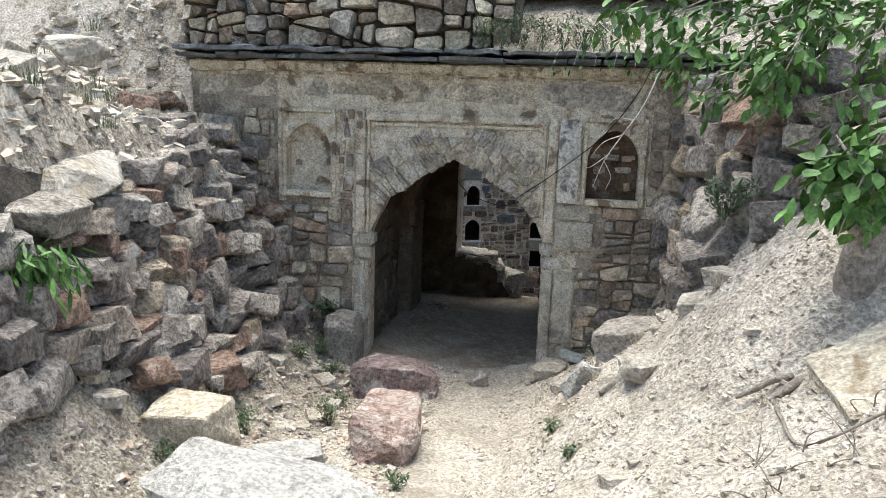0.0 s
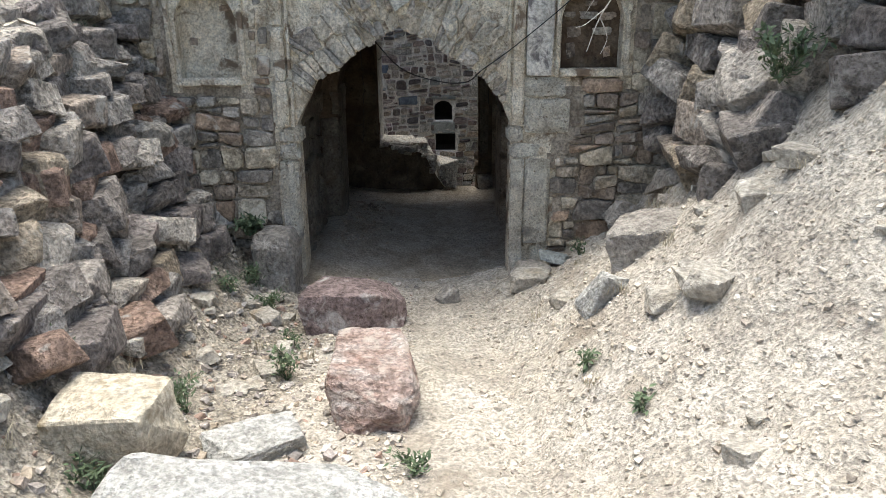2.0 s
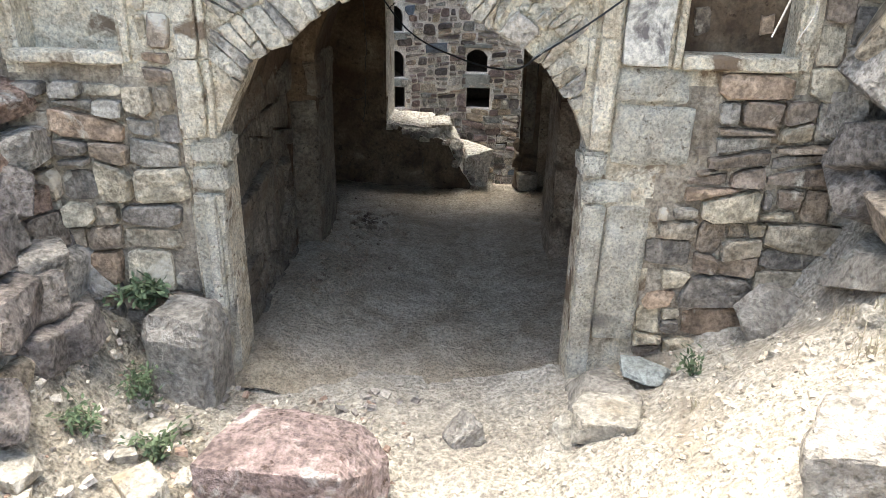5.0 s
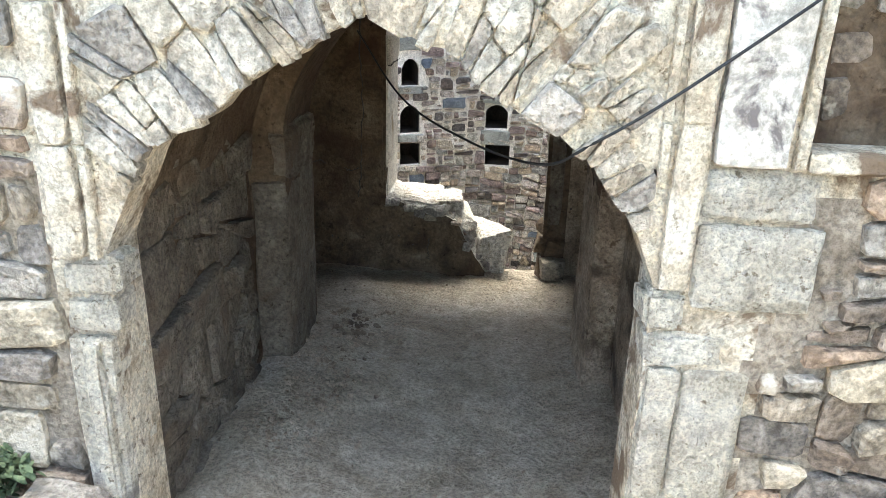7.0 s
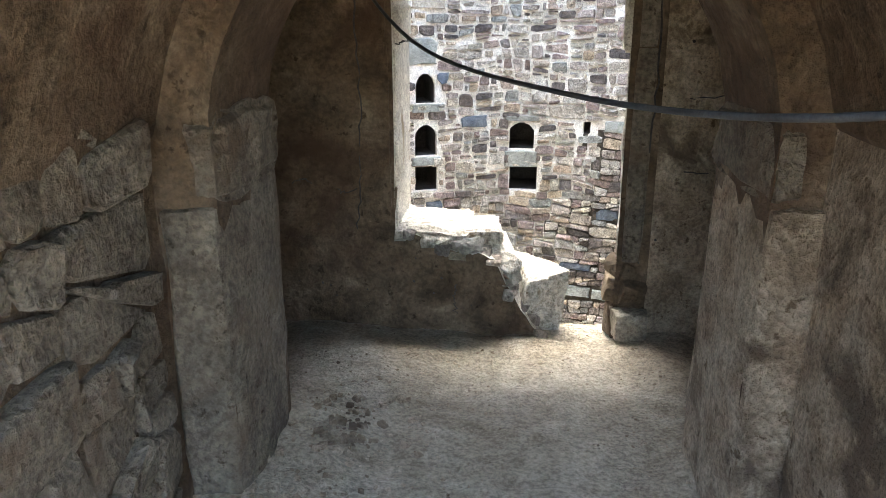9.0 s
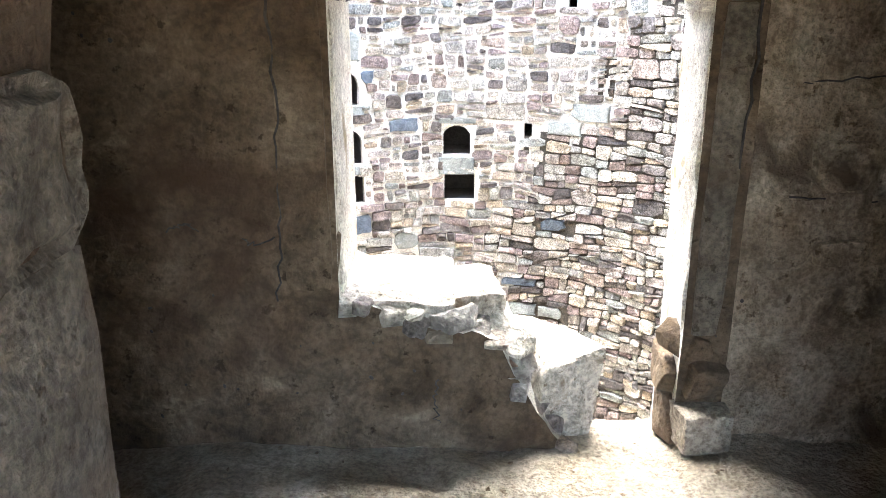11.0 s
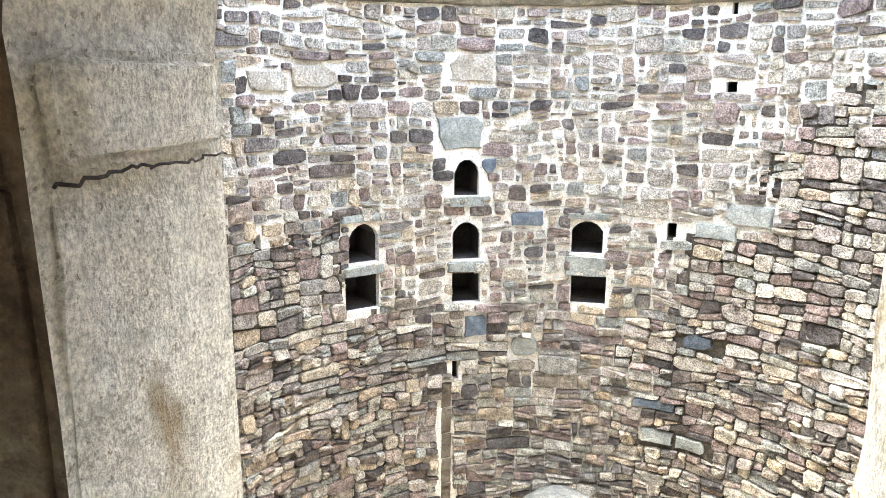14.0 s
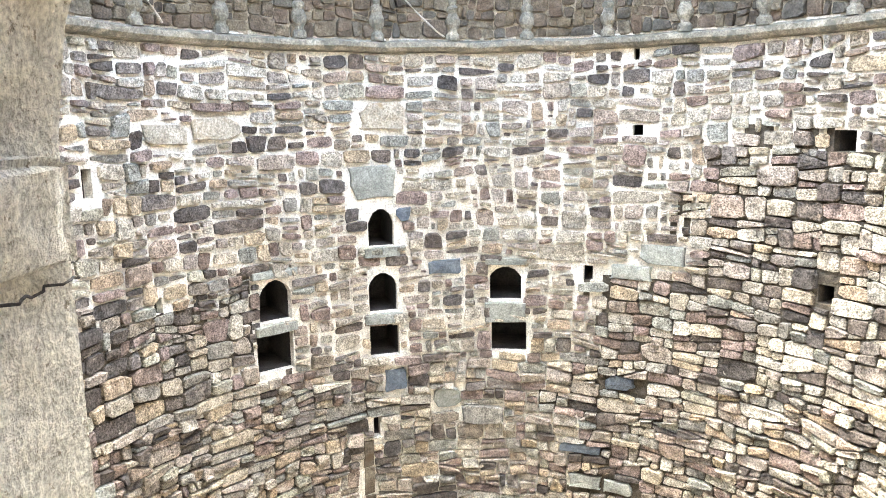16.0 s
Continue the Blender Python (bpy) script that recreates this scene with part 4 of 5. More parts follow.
# niche frames
for x0, x1, z0, z1 in ((-1.66, -1.115, 1.30, 2.10), (1.10, 1.635, 1.345, 2.095)):
    k = x0 * 3
    bar("niche_frame", x0, x0 + 0.035, z0, z1, 0.035, M["plaster"], "worn plaster frame round the niche", k)
    bar("niche_frame", x1 - 0.035, x1, z0, z1, 0.035, M["plaster"], "worn plaster frame round the niche", k + 1)
    bar("niche_frame", x0 + 0.037, x1 - 0.037, z1 - 0.04, z1, 0.035, M["plaster"], "worn plaster frame round the niche", k + 2)
    bar("niche_sill", x0 + 0.037, x1 - 0.037, z0 - 0.01, z0 + 0.05, 0.05, M["plaster"], "worn plaster sill of the niche", k + 4)
# tall slab beside the niche, dressed jambs, imposts
bar("slab", 0.895, 1.085, 1.345, 2.07, 0.055, M["slabface"], "flaking lime-washed upright slab", 2)
for k, (z0, z1) in enumerate([(-0.62, 0.06), (0.065, 0.73)]):
    rough_block("jamb_stone", -0.935, -0.792, -0.035, 0.2, z0, z1, M["dressed"], gate, "pale dressed jamb stone", 0.007, 5, 0.05, k)
    rough_block("jamb_shaft", -0.875, -0.815, -0.075, 0.0, z0 + 0.003, z1 - 0.003, M["dressed"], gate, "", 0.005, 5, 0.25, k + 3)
rough_block("jamb_stone", 0.80, 0.9, -0.045, 0.2, -0.62, 0.735, M["dressed"], gate, "pale dressed jamb stone", 0.008, 6, 0.06, 7)
rough_block("jamb_stone", 0.903, 1.10, -0.035, 0.1, 0.06, 0.735, M["dressed"], gate, "pale dressed jamb stone", 0.010, 6, 0.08, 8)
rough_block("jamb_stone", 0.893, 1.235, -0.025, 0.1, 0.93, 1.18, M["dressed"], gate, "large pale dressed stone", 0.012, 6, 0.08, 9)
rough_block("jamb_stone", 0.893, 1.2, -0.02, 0.1, 1.19, 1.335, M["dressed"], gate, "pale dressed stone", 0.012, 6, 0.08, 10)
rough_block("impost", -0.935, -0.775, -0.024, 0.14, 0.735, 0.86, M["dressed"], gate, "moulded impost stone", 0.012, 6, 0.15, 11)
rough_block("impost", -0.92, -0.752, -0.03, 0.14, 0.865, 0.985, M["dressed"], gate, "moulded impost stone", 0.012, 6, 0.2, 12)
rough_block("impost", 0.788, 1.03, -0.024, 0.12, 0.74, 0.85, M["dressed"], gate, "moulded impost stone", 0.012, 6, 0.15, 13)
rough_block("impost", 0.77, 0.89, -0.03, 0.12, 0.855, 0.975, M["dressed"], gate, "moulded impost stone", 0.012, 6, 0.25, 14)

# voussoirs: long thin wedges round the arch
rng = random.Random(21)
curve = [(-0.785 + 1.575 * i / 400, door_top(-0.785 + 1.575 * i / 400)) for i in range(401)]
length = [0.0]
for a, b in zip(curve, curve[1:]):
    length.append(length[-1] + math.hypot(b[0] - a[0], b[1] - a[1]))


def on_curve(s):
    return interp(s, list(zip(length, [c[0] for c in curve]))), interp(s, list(zip(length, [c[1] for c in curve])))


def round_arch(u, v, d):
    x, z = on_curve(max(0.0, min(length[-1], u)))
    way = Vector((x - 0.02, z - 0.62)).normalized()
    way = (way + Vector((-0.35 if x < 0 else 0.35, 0.1))).normalized()
    return (max(-0.795, min(0.755, x + way.x * v)), d, min(1.962, z + way.y * v))


stones = rubble_stones(rng, 0.02, length[-1] - 0.02, -0.03, 0.36, (0.13, 0.26), (0.045, 0.15), [(-1, 9, -1, -0.012)], round_arch, 0.026, lambda u, v: rng.uniform(0.001, 0.004), 0.14, 0.0)
for u, v, vs, fs in stones:
    x, y, z = round_arch(u, v, 0)
    if abs(x) < 0.74 and z < 1.94:
        ob = new("voussoir", mesh_of("voussoir", vs, fs, M["voussoir"]))
        ob.parent = gate

# field stones of the front
solid = [(-1.70, -1.08, 1.28, 2.12), (-0.945, 1.24, 0.74, 2.10), (-0.945, 1.105, -0.7, 0.75), (1.07, 1.67, 1.325, 2.12), (0.88, 1.10, 1.3, 2.1)]
gate.data.materials.append(M["mortar"])
for f in gate.data.polygons:
    c = f.center
    if c.y < 0.05 and (c.x < -0.945 or c.x > 1.11 + 0.1 * wob(c.x, c.z, 0, 6)) and (c.z < 1.29 or abs(c.x) > 1.68):
        f.material_index = 1
stones = rubble_stones(rng, -2.0, 2.35, -0.3, 1.36, (0.10, 0.23), (0.13, 0.50), solid, plane, 0.036, lambda u, v: rng.uniform(0.003, 0.013), 0.14, 0.015)
stones += rubble_stones(rng, -2.0, 2.35, 1.36, 2.10, (0.13, 0.26), (0.12, 0.34), solid, plane, 0.022, 0.008, 0.10, 0.01)
set_stones(stones, (0.0, 1.0), gate, M["facade_stone"], M["facade_rest"])
stones = lay_stones(rng, -2.45, 2.35, 2.12, 2.40, (0.12, 0.28), (0.2, 0.85), lambda a, b: [], plane, 0.010, 0.012)
set_stones(stones, (0.0, 2.2), gate, M["voussoir"], M["voussoir"], "band_stone")
# stones showing through the plaster of the niches
for box in ((-1.58, -1.19, 1.36, 1.85), (1.16, 1.57, 1.43, 1.85)):
    for vs_u, vs_v, vs, fs in lay_stones(rng, *box, (0.10, 0.16), (0.12, 0.2), lambda a, b: [], lambda u, v, d: (u, 0.134 + d, v), 0.012, 0.03):
        if rng.random() < (0.4 if box[0] < 0 else 0.9):
            ob = new("niche_stone", mesh_of("niche_stone", vs, fs, M["facade_stone"]))
            ob.parent = gate

# cornice: a cove below, thin dark slabs above
x = -2.5
k = 0
while x < 2.3:
    w = rng.uniform(0.5, 0.9)
    rough_block("cove", x, x + w - 0.008, -0.075, 0.1, 2.415, 2.515, M["plaster"], gate, "weathered plaster cove", 0.010, 5, 0.25, k)
    x += w
    k += 1
for layer, (z0, z1, front) in enumerate(((2.522, 2.575, -0.26), (2.58, 2.63, -0.30))):
    x = -2.55
    while x < 2.35:
        w = rng.uniform(0.18, 0.62)
        f = front + rng.uniform(-0.03, 0.07)
        rough_block("cornice_slab", x, x + w - 0.006, f, 0.2, z0 + rng.uniform(-0.004, 0.006), z1 - rng.uniform(0, 0.015), M["slate"], gate, "dark layered slate slab", 0.022, 5, 0.2, k)
        x += w
        k += 1

# rubble wall above the cornice, its gaps coloured dark as shade
upper = column_wall("wall_above_cornice", spaced(-2.6, 0.5, 0.2), [], 2.5, 3.45, 0.08, 0.6, plane, M["shaded_mud"], 0.03, label="rough rubble wall above the cornice")
stones = rubble_stones(rng, -2.6, 0.45, 2.62, 3.4, (0.15, 0.32), (0.16, 0.52), [], lambda u, v, d: (u, 0.08 + d, v), 0.11, 0.012, 0.12, 0.03)
set_stones(stones, (0, 2.7), upper, M["facade_stone"], M["facade_rest"])

# earth bank over the rest of the cornice
bank_x, bank_y = spaced(0.3, 3.0, 0.05), spaced(-0.2, 1.2, 0.05)
verts = [(x, y, 2.60 + interp(y, [(-0.2, 0.0), (0.1, 0.14), (0.5, 0.42), (1.2, 0.75)]) + 0.05 * wob(x, y, 2, 3) + 0.04 * abs(wob(x, y, 3, 8))) for y in bank_y for x in bank_x]
w = len(bank_x)
faces = [(j * w + i, j * w + i + 1, (j + 1) * w + i + 1, (j + 1) * w + i) for j in range(len(bank_y) - 1) for i in range(w - 1)]
tagged(new("ground_bank", mesh_of("ground_bank", verts, faces, M["soil"], True)), "weedy earth bank over the cornice", "ground", "", "structure")

# rubble masonry of the passage's west side, half under dust
west = bpy.data.objects["wall_passage_west"]
stones = rubble_stones(rng, 0.25, 1.42, -0.3, 1.35, (0.14, 0.30), (0.16, 0.5), [], lambda u, v, d: (-0.86 - d, u, v), 0.034, 0.006, 0.2, 0.03)
set_stones(stones, (0.8, 0.5), west, M["dusty"], M["dusty"])


# ---- boulders and blocks lying about ----
def boulder(name, label, at, size, turn, material, seed, category="boulder", faceted=0.58):
    """A large broken rock: a hull of few corners, chipped, with a fractured grain."""
    r = random.Random(seed)
    bm = bmesh.new()
    if faceted > 0.6:
        for sx in (-1, 1):
            for sy in (-1, 1):
                for sz in (-1, 1):
                    bm.verts.new((sx * 0.5 * r.uniform(faceted - 0.15, 1), sy * 0.5 * r.uniform(faceted - 0.15, 1), sz * 0.5 * r.uniform(faceted - 0.1, 1)))
    for i in range(5 if faceted > 0.6 else 15):
        v = Vector((r.gauss(0, 1), r.gauss(0, 1), r.gauss(0, 1))).normalized()
        v /= sum(abs(c) ** 3 for c in v) ** (1 / 3)
        bm.verts.new(Vector((v.x * 0.54, v.y * 0.54, v.z * 0.5)) * r.uniform(0.9, 1.02))
    res = bmesh.ops.convex_hull(bm, input=bm.verts)
    bmesh.ops.delete(bm, geom=[g for g in set(res["geom_interior"] + res["geom_unused"]) if isinstance(g, bmesh.types.BMVert)], context="VERTS")
    bmesh.ops.dissolve_limit(bm, angle_limit=radians(14), verts=bm.verts, edges=bm.edges)
    bmesh.ops.bevel(bm, geom=bm.edges[:], offset=0.018, segments=1, affect="EDGES", clamp_overlap=True)
    bmesh.ops.triangulate(bm, faces=bm.faces)
    bmesh.ops.subdivide_edges(bm, edges=[e for e in bm.edges if e.calc_length() > 0.08], cuts=4, use_grid_fill=True)
    for v in bm.verts:
        c = v.co
        n = 0.035 * wob(c.x + seed, c.y, c.z, 4) + 0.020 * wob(c.x + seed, c.y, c.z, 11) + 0.030 * abs(wob(c.x, c.y + seed, c.z * 4, 4))
        v.co = c * (1 + n * 2.0)
    me = bpy.data.meshes.new(name)
    bm.to_mesh(me)
    bm.free()
    me.materials.append(material)
    ob = new(name, me)
    ob.matrix_world = Matrix.Translation(at) @ Euler([radians(a) for a in turn]).to_matrix().to_4x4() @ Matrix.Diagonal((*size, 1))
    return tagged(ob, label, category)


boulder("boulder", "purple-grey broken boulder lying before the doorway", (-0.36, -0.87, -0.11), (0.80, 0.46, 0.40), (-6, 6, -6), M["purple"], 3, faceted=0.66)
boulder("stone_block", "red and white banded stone block on the path", (-0.10, -2.08, 0.05), (0.48, 0.80, 0.38), (-6, 4, 4), M["redrock"], 8, "stone block", 0.74)
boulder("stone_block", "pale squared stone block on the dirt", (-1.05, -2.95, 0.29), (0.50, 0.42, 0.46), (8, -4, -8), M["buff"], 12, "stone block", 0.78)
boulder("boulder", "large flat pale boulder half sunk in the ground", (-0.36, -3.52, 0.29), (1.10, 0.84, 0.36), (-6, 9, -22), M["ashen"], 14, faceted=0.6)
boulder("boulder", "flat pale stone sunk in the ground", (-0.55, -2.68, 0.09), (0.46, 0.3, 0.13), (0, 4, 30), M["ashen"], 15, faceted=0.7)
boulder("boulder", "small grey stone by the threshold", (0.30, -0.42, -0.24), (0.2, 0.2, 0.26), (10, 25, 20), M["grey"], 16)
boulder("boulder", "flat pale stone by the threshold", (0.09, -0.45, -0.27), (0.28, 0.2, 0.1), (0, 3, 10), M["pale"], 17)
boulder("boulder", "grey rock leaning at the foot of the pier", (0.90, -0.30, -0.08), (0.36, 0.45, 0.2), (-14, -10, 30), M["grey"], 18)
boulder("boulder", "rounded grey rock against the wall", (1.66, -0.12, 0.26), (0.34, 0.24, 0.36), (5, 10, 5), M["grey"], 19)
boulder("boulder", "broken grey rock sticking out of the slope", (1.50, -1.45, 0.56), (0.52, 0.40, 0.32), (8, -14, -20), M["grey"], 20, faceted=0.7)
boulder("boulder", "pale split rock in the dirt slope", (1.18, -1.76, 0.35), (0.30, 0.20, 0.34), (15, 20, 10), M["ashen"], 21, faceted=0.66)
boulder("boulder", "blue-grey slate chip at the foot of the pier", (1.13, -0.22, 0.02), (0.26, 0.16, 0.07), (5, 8, -12), M["greenstone"], 34)
boulder("boulder", "flat slab of rock lying on the slope", (2.24, -3.55, land(2.24, -3.55) - 0.03), (0.56, 0.52, 0.09), (6, -27, 12), M["buff"], 22, faceted=0.75)
boulder("boulder", "long tilted grey slab in the rock heap", (1.93, -0.62, 0.72), (0.28, 0.9, 0.24), (-28, 12, 8), M["grey"], 23)
boulder("boulder", "small ochre block at the foot of the rock heap", (1.83, -0.72, 0.58), (0.2, 0.22, 0.18), (10, 15, 25), M["pale"], 24)
boulder("boulder", "big round grey boulder in the rock heap", (2.08, -1.35, 1.42), (0.5, 0.6, 0.5), (20, 15, 10), M["grey"], 25, faceted=0.6)
boulder("boulder", "grey broken boulder in the rock heap", (1.93, -1.15, 1.12), (0.42, 0.42, 0.36), (10, -20, 30), M["grey"], 26)
boulder("boulder", "long pale boulder crowning the rubble bank", (-1.90, -2.5, 1.64), (0.42, 0.95, 0.32), (4, 12, 4), M["pale"], 27)
boulder("boulder", "white scree boulder on the bank", (-2.75, -1.4, 2.5), (0.5, 0.55, 0.3), (5, 10, 20), M["pale"], 28)
rough_block("base_block", -1.13, -0.815, -0.34, -0.06, -0.5, 0.245, M["grey"], None, "", 0.02, 6, 0.12, 31, (0, 0, -6))
tagged(bpy.data.objects["base_block"], "grey hewn stone block at the foot of the jamb", "stone block")
# broken sill
def sill_slab(label, x0, x1, y0, y1, z0, z1, material, seed, lean, rough=0.02):
    return tagged(rough_block("sill_stone", x0, x1, y0, y1, z0, z1, material, None, "", rough, 9, 0.16, seed, lean), label, "stone")


sill_slab("broad pale ledge of mortared rubble on the sill", -0.44, -0.03, 3.285, 3.77, 0.06, 0.195, M["sill"], 41, (0, 2, 0))
sill_slab("flat pale stone with an ochre broken end", -0.10, 0.135, 3.36, 3.68, 0.08, 0.172, M["sill"], 42, (0, -2, 9))
boulder("sill_stone", "dark rounded rubble stone under the ledge", (-0.05, 3.325, 0.115), (0.19, 0.18, 0.13), (0, 6, 8), M["grey"], 43, "stone")
boulder("sill_stone", "small rubble stone under the ledge", (-0.18, 3.30, 0.135), (0.11, 0.12, 0.10), (5, 12, 20), M["sill"], 46, "stone")
boulder("sill_stone", "crumbled pale rubble in the broken sill", (0.13, 3.46, 0.025), (0.24, 0.40, 0.17), (5, 22, 10), M["sill"], 47, "stone")
boulder("sill_stone", "small broken rubble stone in the sill", (0.19, 3.31, -0.07), (0.12, 0.14, 0.13), (10, 35, 0), M["grey"], 48, "stone")
boulder("sill_stone", "large pale block fallen in the broken opening", (0.345, 3.50, -0.245), (0.31, 0.42, 0.42), (0, 8, 14), M["sill"], 44, "stone", 0.78)
boulder("sill_stone", "small broken block beside the opening", (0.83, 3.22, -0.28), (0.2, 0.16, 0.17), (0, 0, 5), M["mortar"], 45, "stone", 0.9)
# rounded masonry dome at the foot of the shaft
bm = bmesh.new()
bmesh.ops.create_uvsphere(bm, u_segments=40, v_segments=24, radius=0.86)
for v in bm.verts:
    v.co *= 1 + 0.03 * wob(*v.co, 3) + 0.012 * wob(*v.co, 11)
ob = part("dome", bm, M["slate"], None)
ob.matrix_world = pose(0.24, 12.35, -5.62)
tagged(ob, "rounded grey stone dome low in the well shaft", "dome")


# ---- the cable ----
tagged(tube("cable", spline([(-0.367, 1.829, 1.503), (-0.073, 1.241, 1.281), (0.231, 0.655, 1.237), (0.463, 0.177, 1.279), (0.583, -0.06, 1.399), (0.837, -0.09, 1.586), (1.244, -0.09, 1.928), (1.496, -0.115, 2.271), (1.62, -0.32, 2.55), (1.9, 0.0, 2.95)]),
            0.0045, M["rubber"]), "thin black cable sagging through the doorway", "cable")

# ---- plaster bands, bosses and broken skin inside ----
side_wall = bpy.data.objects["wall_well_side"]
# right-hand bands are paler, to go with the lightened wall beside them
for k, (x0, x1, z0, z1) in enumerate([(-0.602, -0.452, 0.24, 1.16), (-0.60, -0.46, 1.165, 2.25), (0.765, 0.862, 0.06, 1.15), (0.77, 0.858, 1.155, 2.25)]):
    rough_block("plaster_band", x0, x1, 3.238, 3.28, z0, z1, M["dusty"] if x0 > 0 else M["inner"], side_wall, "", 0.008, 7, 0.15, 50 + k)
rng = random.Random(77)
stones = rubble_stones(rng, 0.97, 2.2, 0.3, 1.9, (0.14, 0.26), (0.2, 0.5), [(0.3, 0.95, -1, 3)], lambda u, v, d: (u, 3.257 + d, v), 0.012, 0.008, 0.1, 0.02)
stones += lay_stones(rng, 0.93, 1.5, -0.32, -0.02, (0.16, 0.2), (0.2, 0.3), lambda a, b: [], lambda u, v, d: (u, 3.257 + d, v), 0.010, 0.03)
set_stones(stones, (1.3, 1.0), side_wall, M["bare"], M["bare"])
# wall right of the opening: bare masonry with the light put into its colour
side_wall.data.materials.append(M["bare"])
for f in side_wall.data.polygons:
    if f.center.x > 0.9 and f.center.y < 3.3:
        f.material_index = 2
inner_wall = bpy.data.objects["wall_inner_arch"]
rough_block("impost", -0.76, -0.655, 1.50, 2.085, 0.80, 1.06, M["dusty"], inner_wall, "chipped plaster impost", 0.025, 6, 0.3, 61)
rough_block("impost", 0.845, 0.93, 1.50, 2.085, 0.84, 1.06, M["dusty"], inner_wall, "chipped plaster impost", 0.02, 6, 0.3, 62)
rough_block("pilaster_face", -0.86, -0.665, 1.485, 2.07, -0.5, 0.80, M["dusty"], inner_wall, "", 0.018, 7, 0.08, 63)
# right face in the lightened masonry, daylight put into the colour
rough_block("pilaster_face", 0.85, 1.02, 1.485, 2.07, -0.5, 0.84, M["bare"], inner_wall, "", 0.014, 7, 0.08, 64)
# lining of the window jambs, pitted, with a ridge where the arch springs
rough_block("jamb_lining", -0.47, -0.418, 3.29, 3.765, 0.16, 1.15, M["jamb"], side_wall, "", 0.012, 8, 0.15, 65)
rough_block("jamb_lining", -0.475, -0.392, 3.29, 3.765, 1.166, 1.34, M["jamb"], side_wall, "", 0.012, 8, 0.2, 66)
rough_block("jamb_lining", 0.782, 0.835, 3.262, 3.765, 0.08, 1.12, M["jamb"], side_wall, "", 0.014, 8, 0.15, 67, (0, -0.7, -10.5))
rough_block("jamb_lining", 0.742, 0.825, 3.275, 3.765, 1.134, 1.40, M["jamb"], side_wall, "", 0.018, 8, 0.3, 68, (0, -0.7, -10.5))
# broken masonry at the foot of the opening
for at, size, turn in (((0.80, 3.33, 0.0), (0.16, 0.2, 0.12), (5, 10, 20)), ((0.84, 3.27, -0.10), (0.16, 0.14, 0.14), (15, 0, 5)), ((0.78, 3.40, -0.14), (0.16, 0.24, 0.14), (0, 12, 0)), ((0.80, 3.36, -0.3), (0.18, 0.24, 0.2), (0, 5, 8)),
                       ((-0.46, 3.285, 0.36), (0.09, 0.07, 0.16), (0, 10, 10)), ((-0.47, 3.285, 0.50), (0.08, 0.07, 0.14), (10, -10, 0))):
    put_rock("broken_masonry", at, size, turn, side_wall, rng.choice(BROWN_MESHES))
for k in range(16):
    x = -0.40 + 0.05 * k
    put_rock("broken_masonry", (x, 3.29 + rng.uniform(-0.015, 0.05), win_low(x) - 0.015), (rng.uniform(0.06, 0.13), rng.uniform(0.08, 0.16), rng.uniform(0.04, 0.08)),
             (rng.uniform(-15, 15), rng.uniform(0, 40) if x > 0.1 else 5, rng.uniform(-30, 30)), side_wall)


# ---- grit, gravel and scree ----
def chip(r, at, size):
    verts = []
    for i in range(8):
        v = Vector(((i & 1) - 0.5, (i >> 1 & 1) - 0.5, (i >> 2 & 1) - 0.5))
        v = Vector([c * r.uniform(0.55, 1.15) for c in v])
        verts.append(v)
    turn = Euler([r.uniform(-0.5, 0.5), r.uniform(-0.5, 0.5), r.uniform(0, 6.3)]).to_matrix()
    s = Vector((size * r.uniform(0.7, 1.3), size * r.uniform(0.7, 1.3), size * r.uniform(0.4, 0.8)))
    return [turn @ Vector((v.x * s.x, v.y * s.y, v.z * s.z)) + Vector(at) for v in verts]


CHIP_FACES = [(0, 2, 3, 1), (4, 5, 7, 6), (0, 1, 5, 4), (2, 6, 7, 3), (0, 4, 6, 2), (1, 3, 7, 5)]


def scatter(name, label, count, spot, sizes, material, seed):
    r = random.Random(seed)
    verts, faces = [], []
    for i in range(count):
        x, y, z = spot(r)
        size = sizes[0] * (sizes[1] / sizes[0]) ** (r.random() ** 2.2)
        faces += [tuple(k + len(verts) for k in f) for f in CHIP_FACES]
        verts += chip(r, (x, y, z + size * 0.15), size)
    return tagged(new(name, mesh_of(name, verts, faces, material)), label, "gravel", "", "stuff")


def outside(r):
    while True:
        x, y = r.uniform(-3.2, 3.0), -0.05 - 4.6 * r.random() ** 1.1
        if abs(x - 0.35) > 0.25 or r.random() < 0.25:
            return x, y, land(x, y)


def upper_bank(r):
    x, y = r.uniform(-4.2, -1.9), r.uniform(-3.2, 0.6)
    return x, y, land(x, y)


def inside(r):
    if r.random() < 0.6:
        x, y = r.choice((-0.62 + 0.18 * r.gauss(0, 1), 0.8 + 0.12 * r.gauss(0, 1), -0.1 + 0.12 * r.gauss(0, 1))), r.uniform(0.1, 3.1)
    else:
        x, y = r.uniform(-1.5, 1.8), r.uniform(2.0, 3.3)
    x = max(-0.8, min(0.95, x)) if y < 2.1 else x
    return x, y, indoors(x, y)


scatter("gravel", "small pale stones and clods on the dirt", 8000, outside, (0.005, 0.032), M["gravel_pale"], 1)
def slope_spot(r):
    x, y = r.uniform(0.45, 2.4), r.uniform(-4.6, -0.1)
    return x, y, land(x, y)


def litter_spot(r):
    x, y = r.uniform(-1.6, 0.1), r.uniform(-4.4, -0.1)
    return x, y, land(x, y)


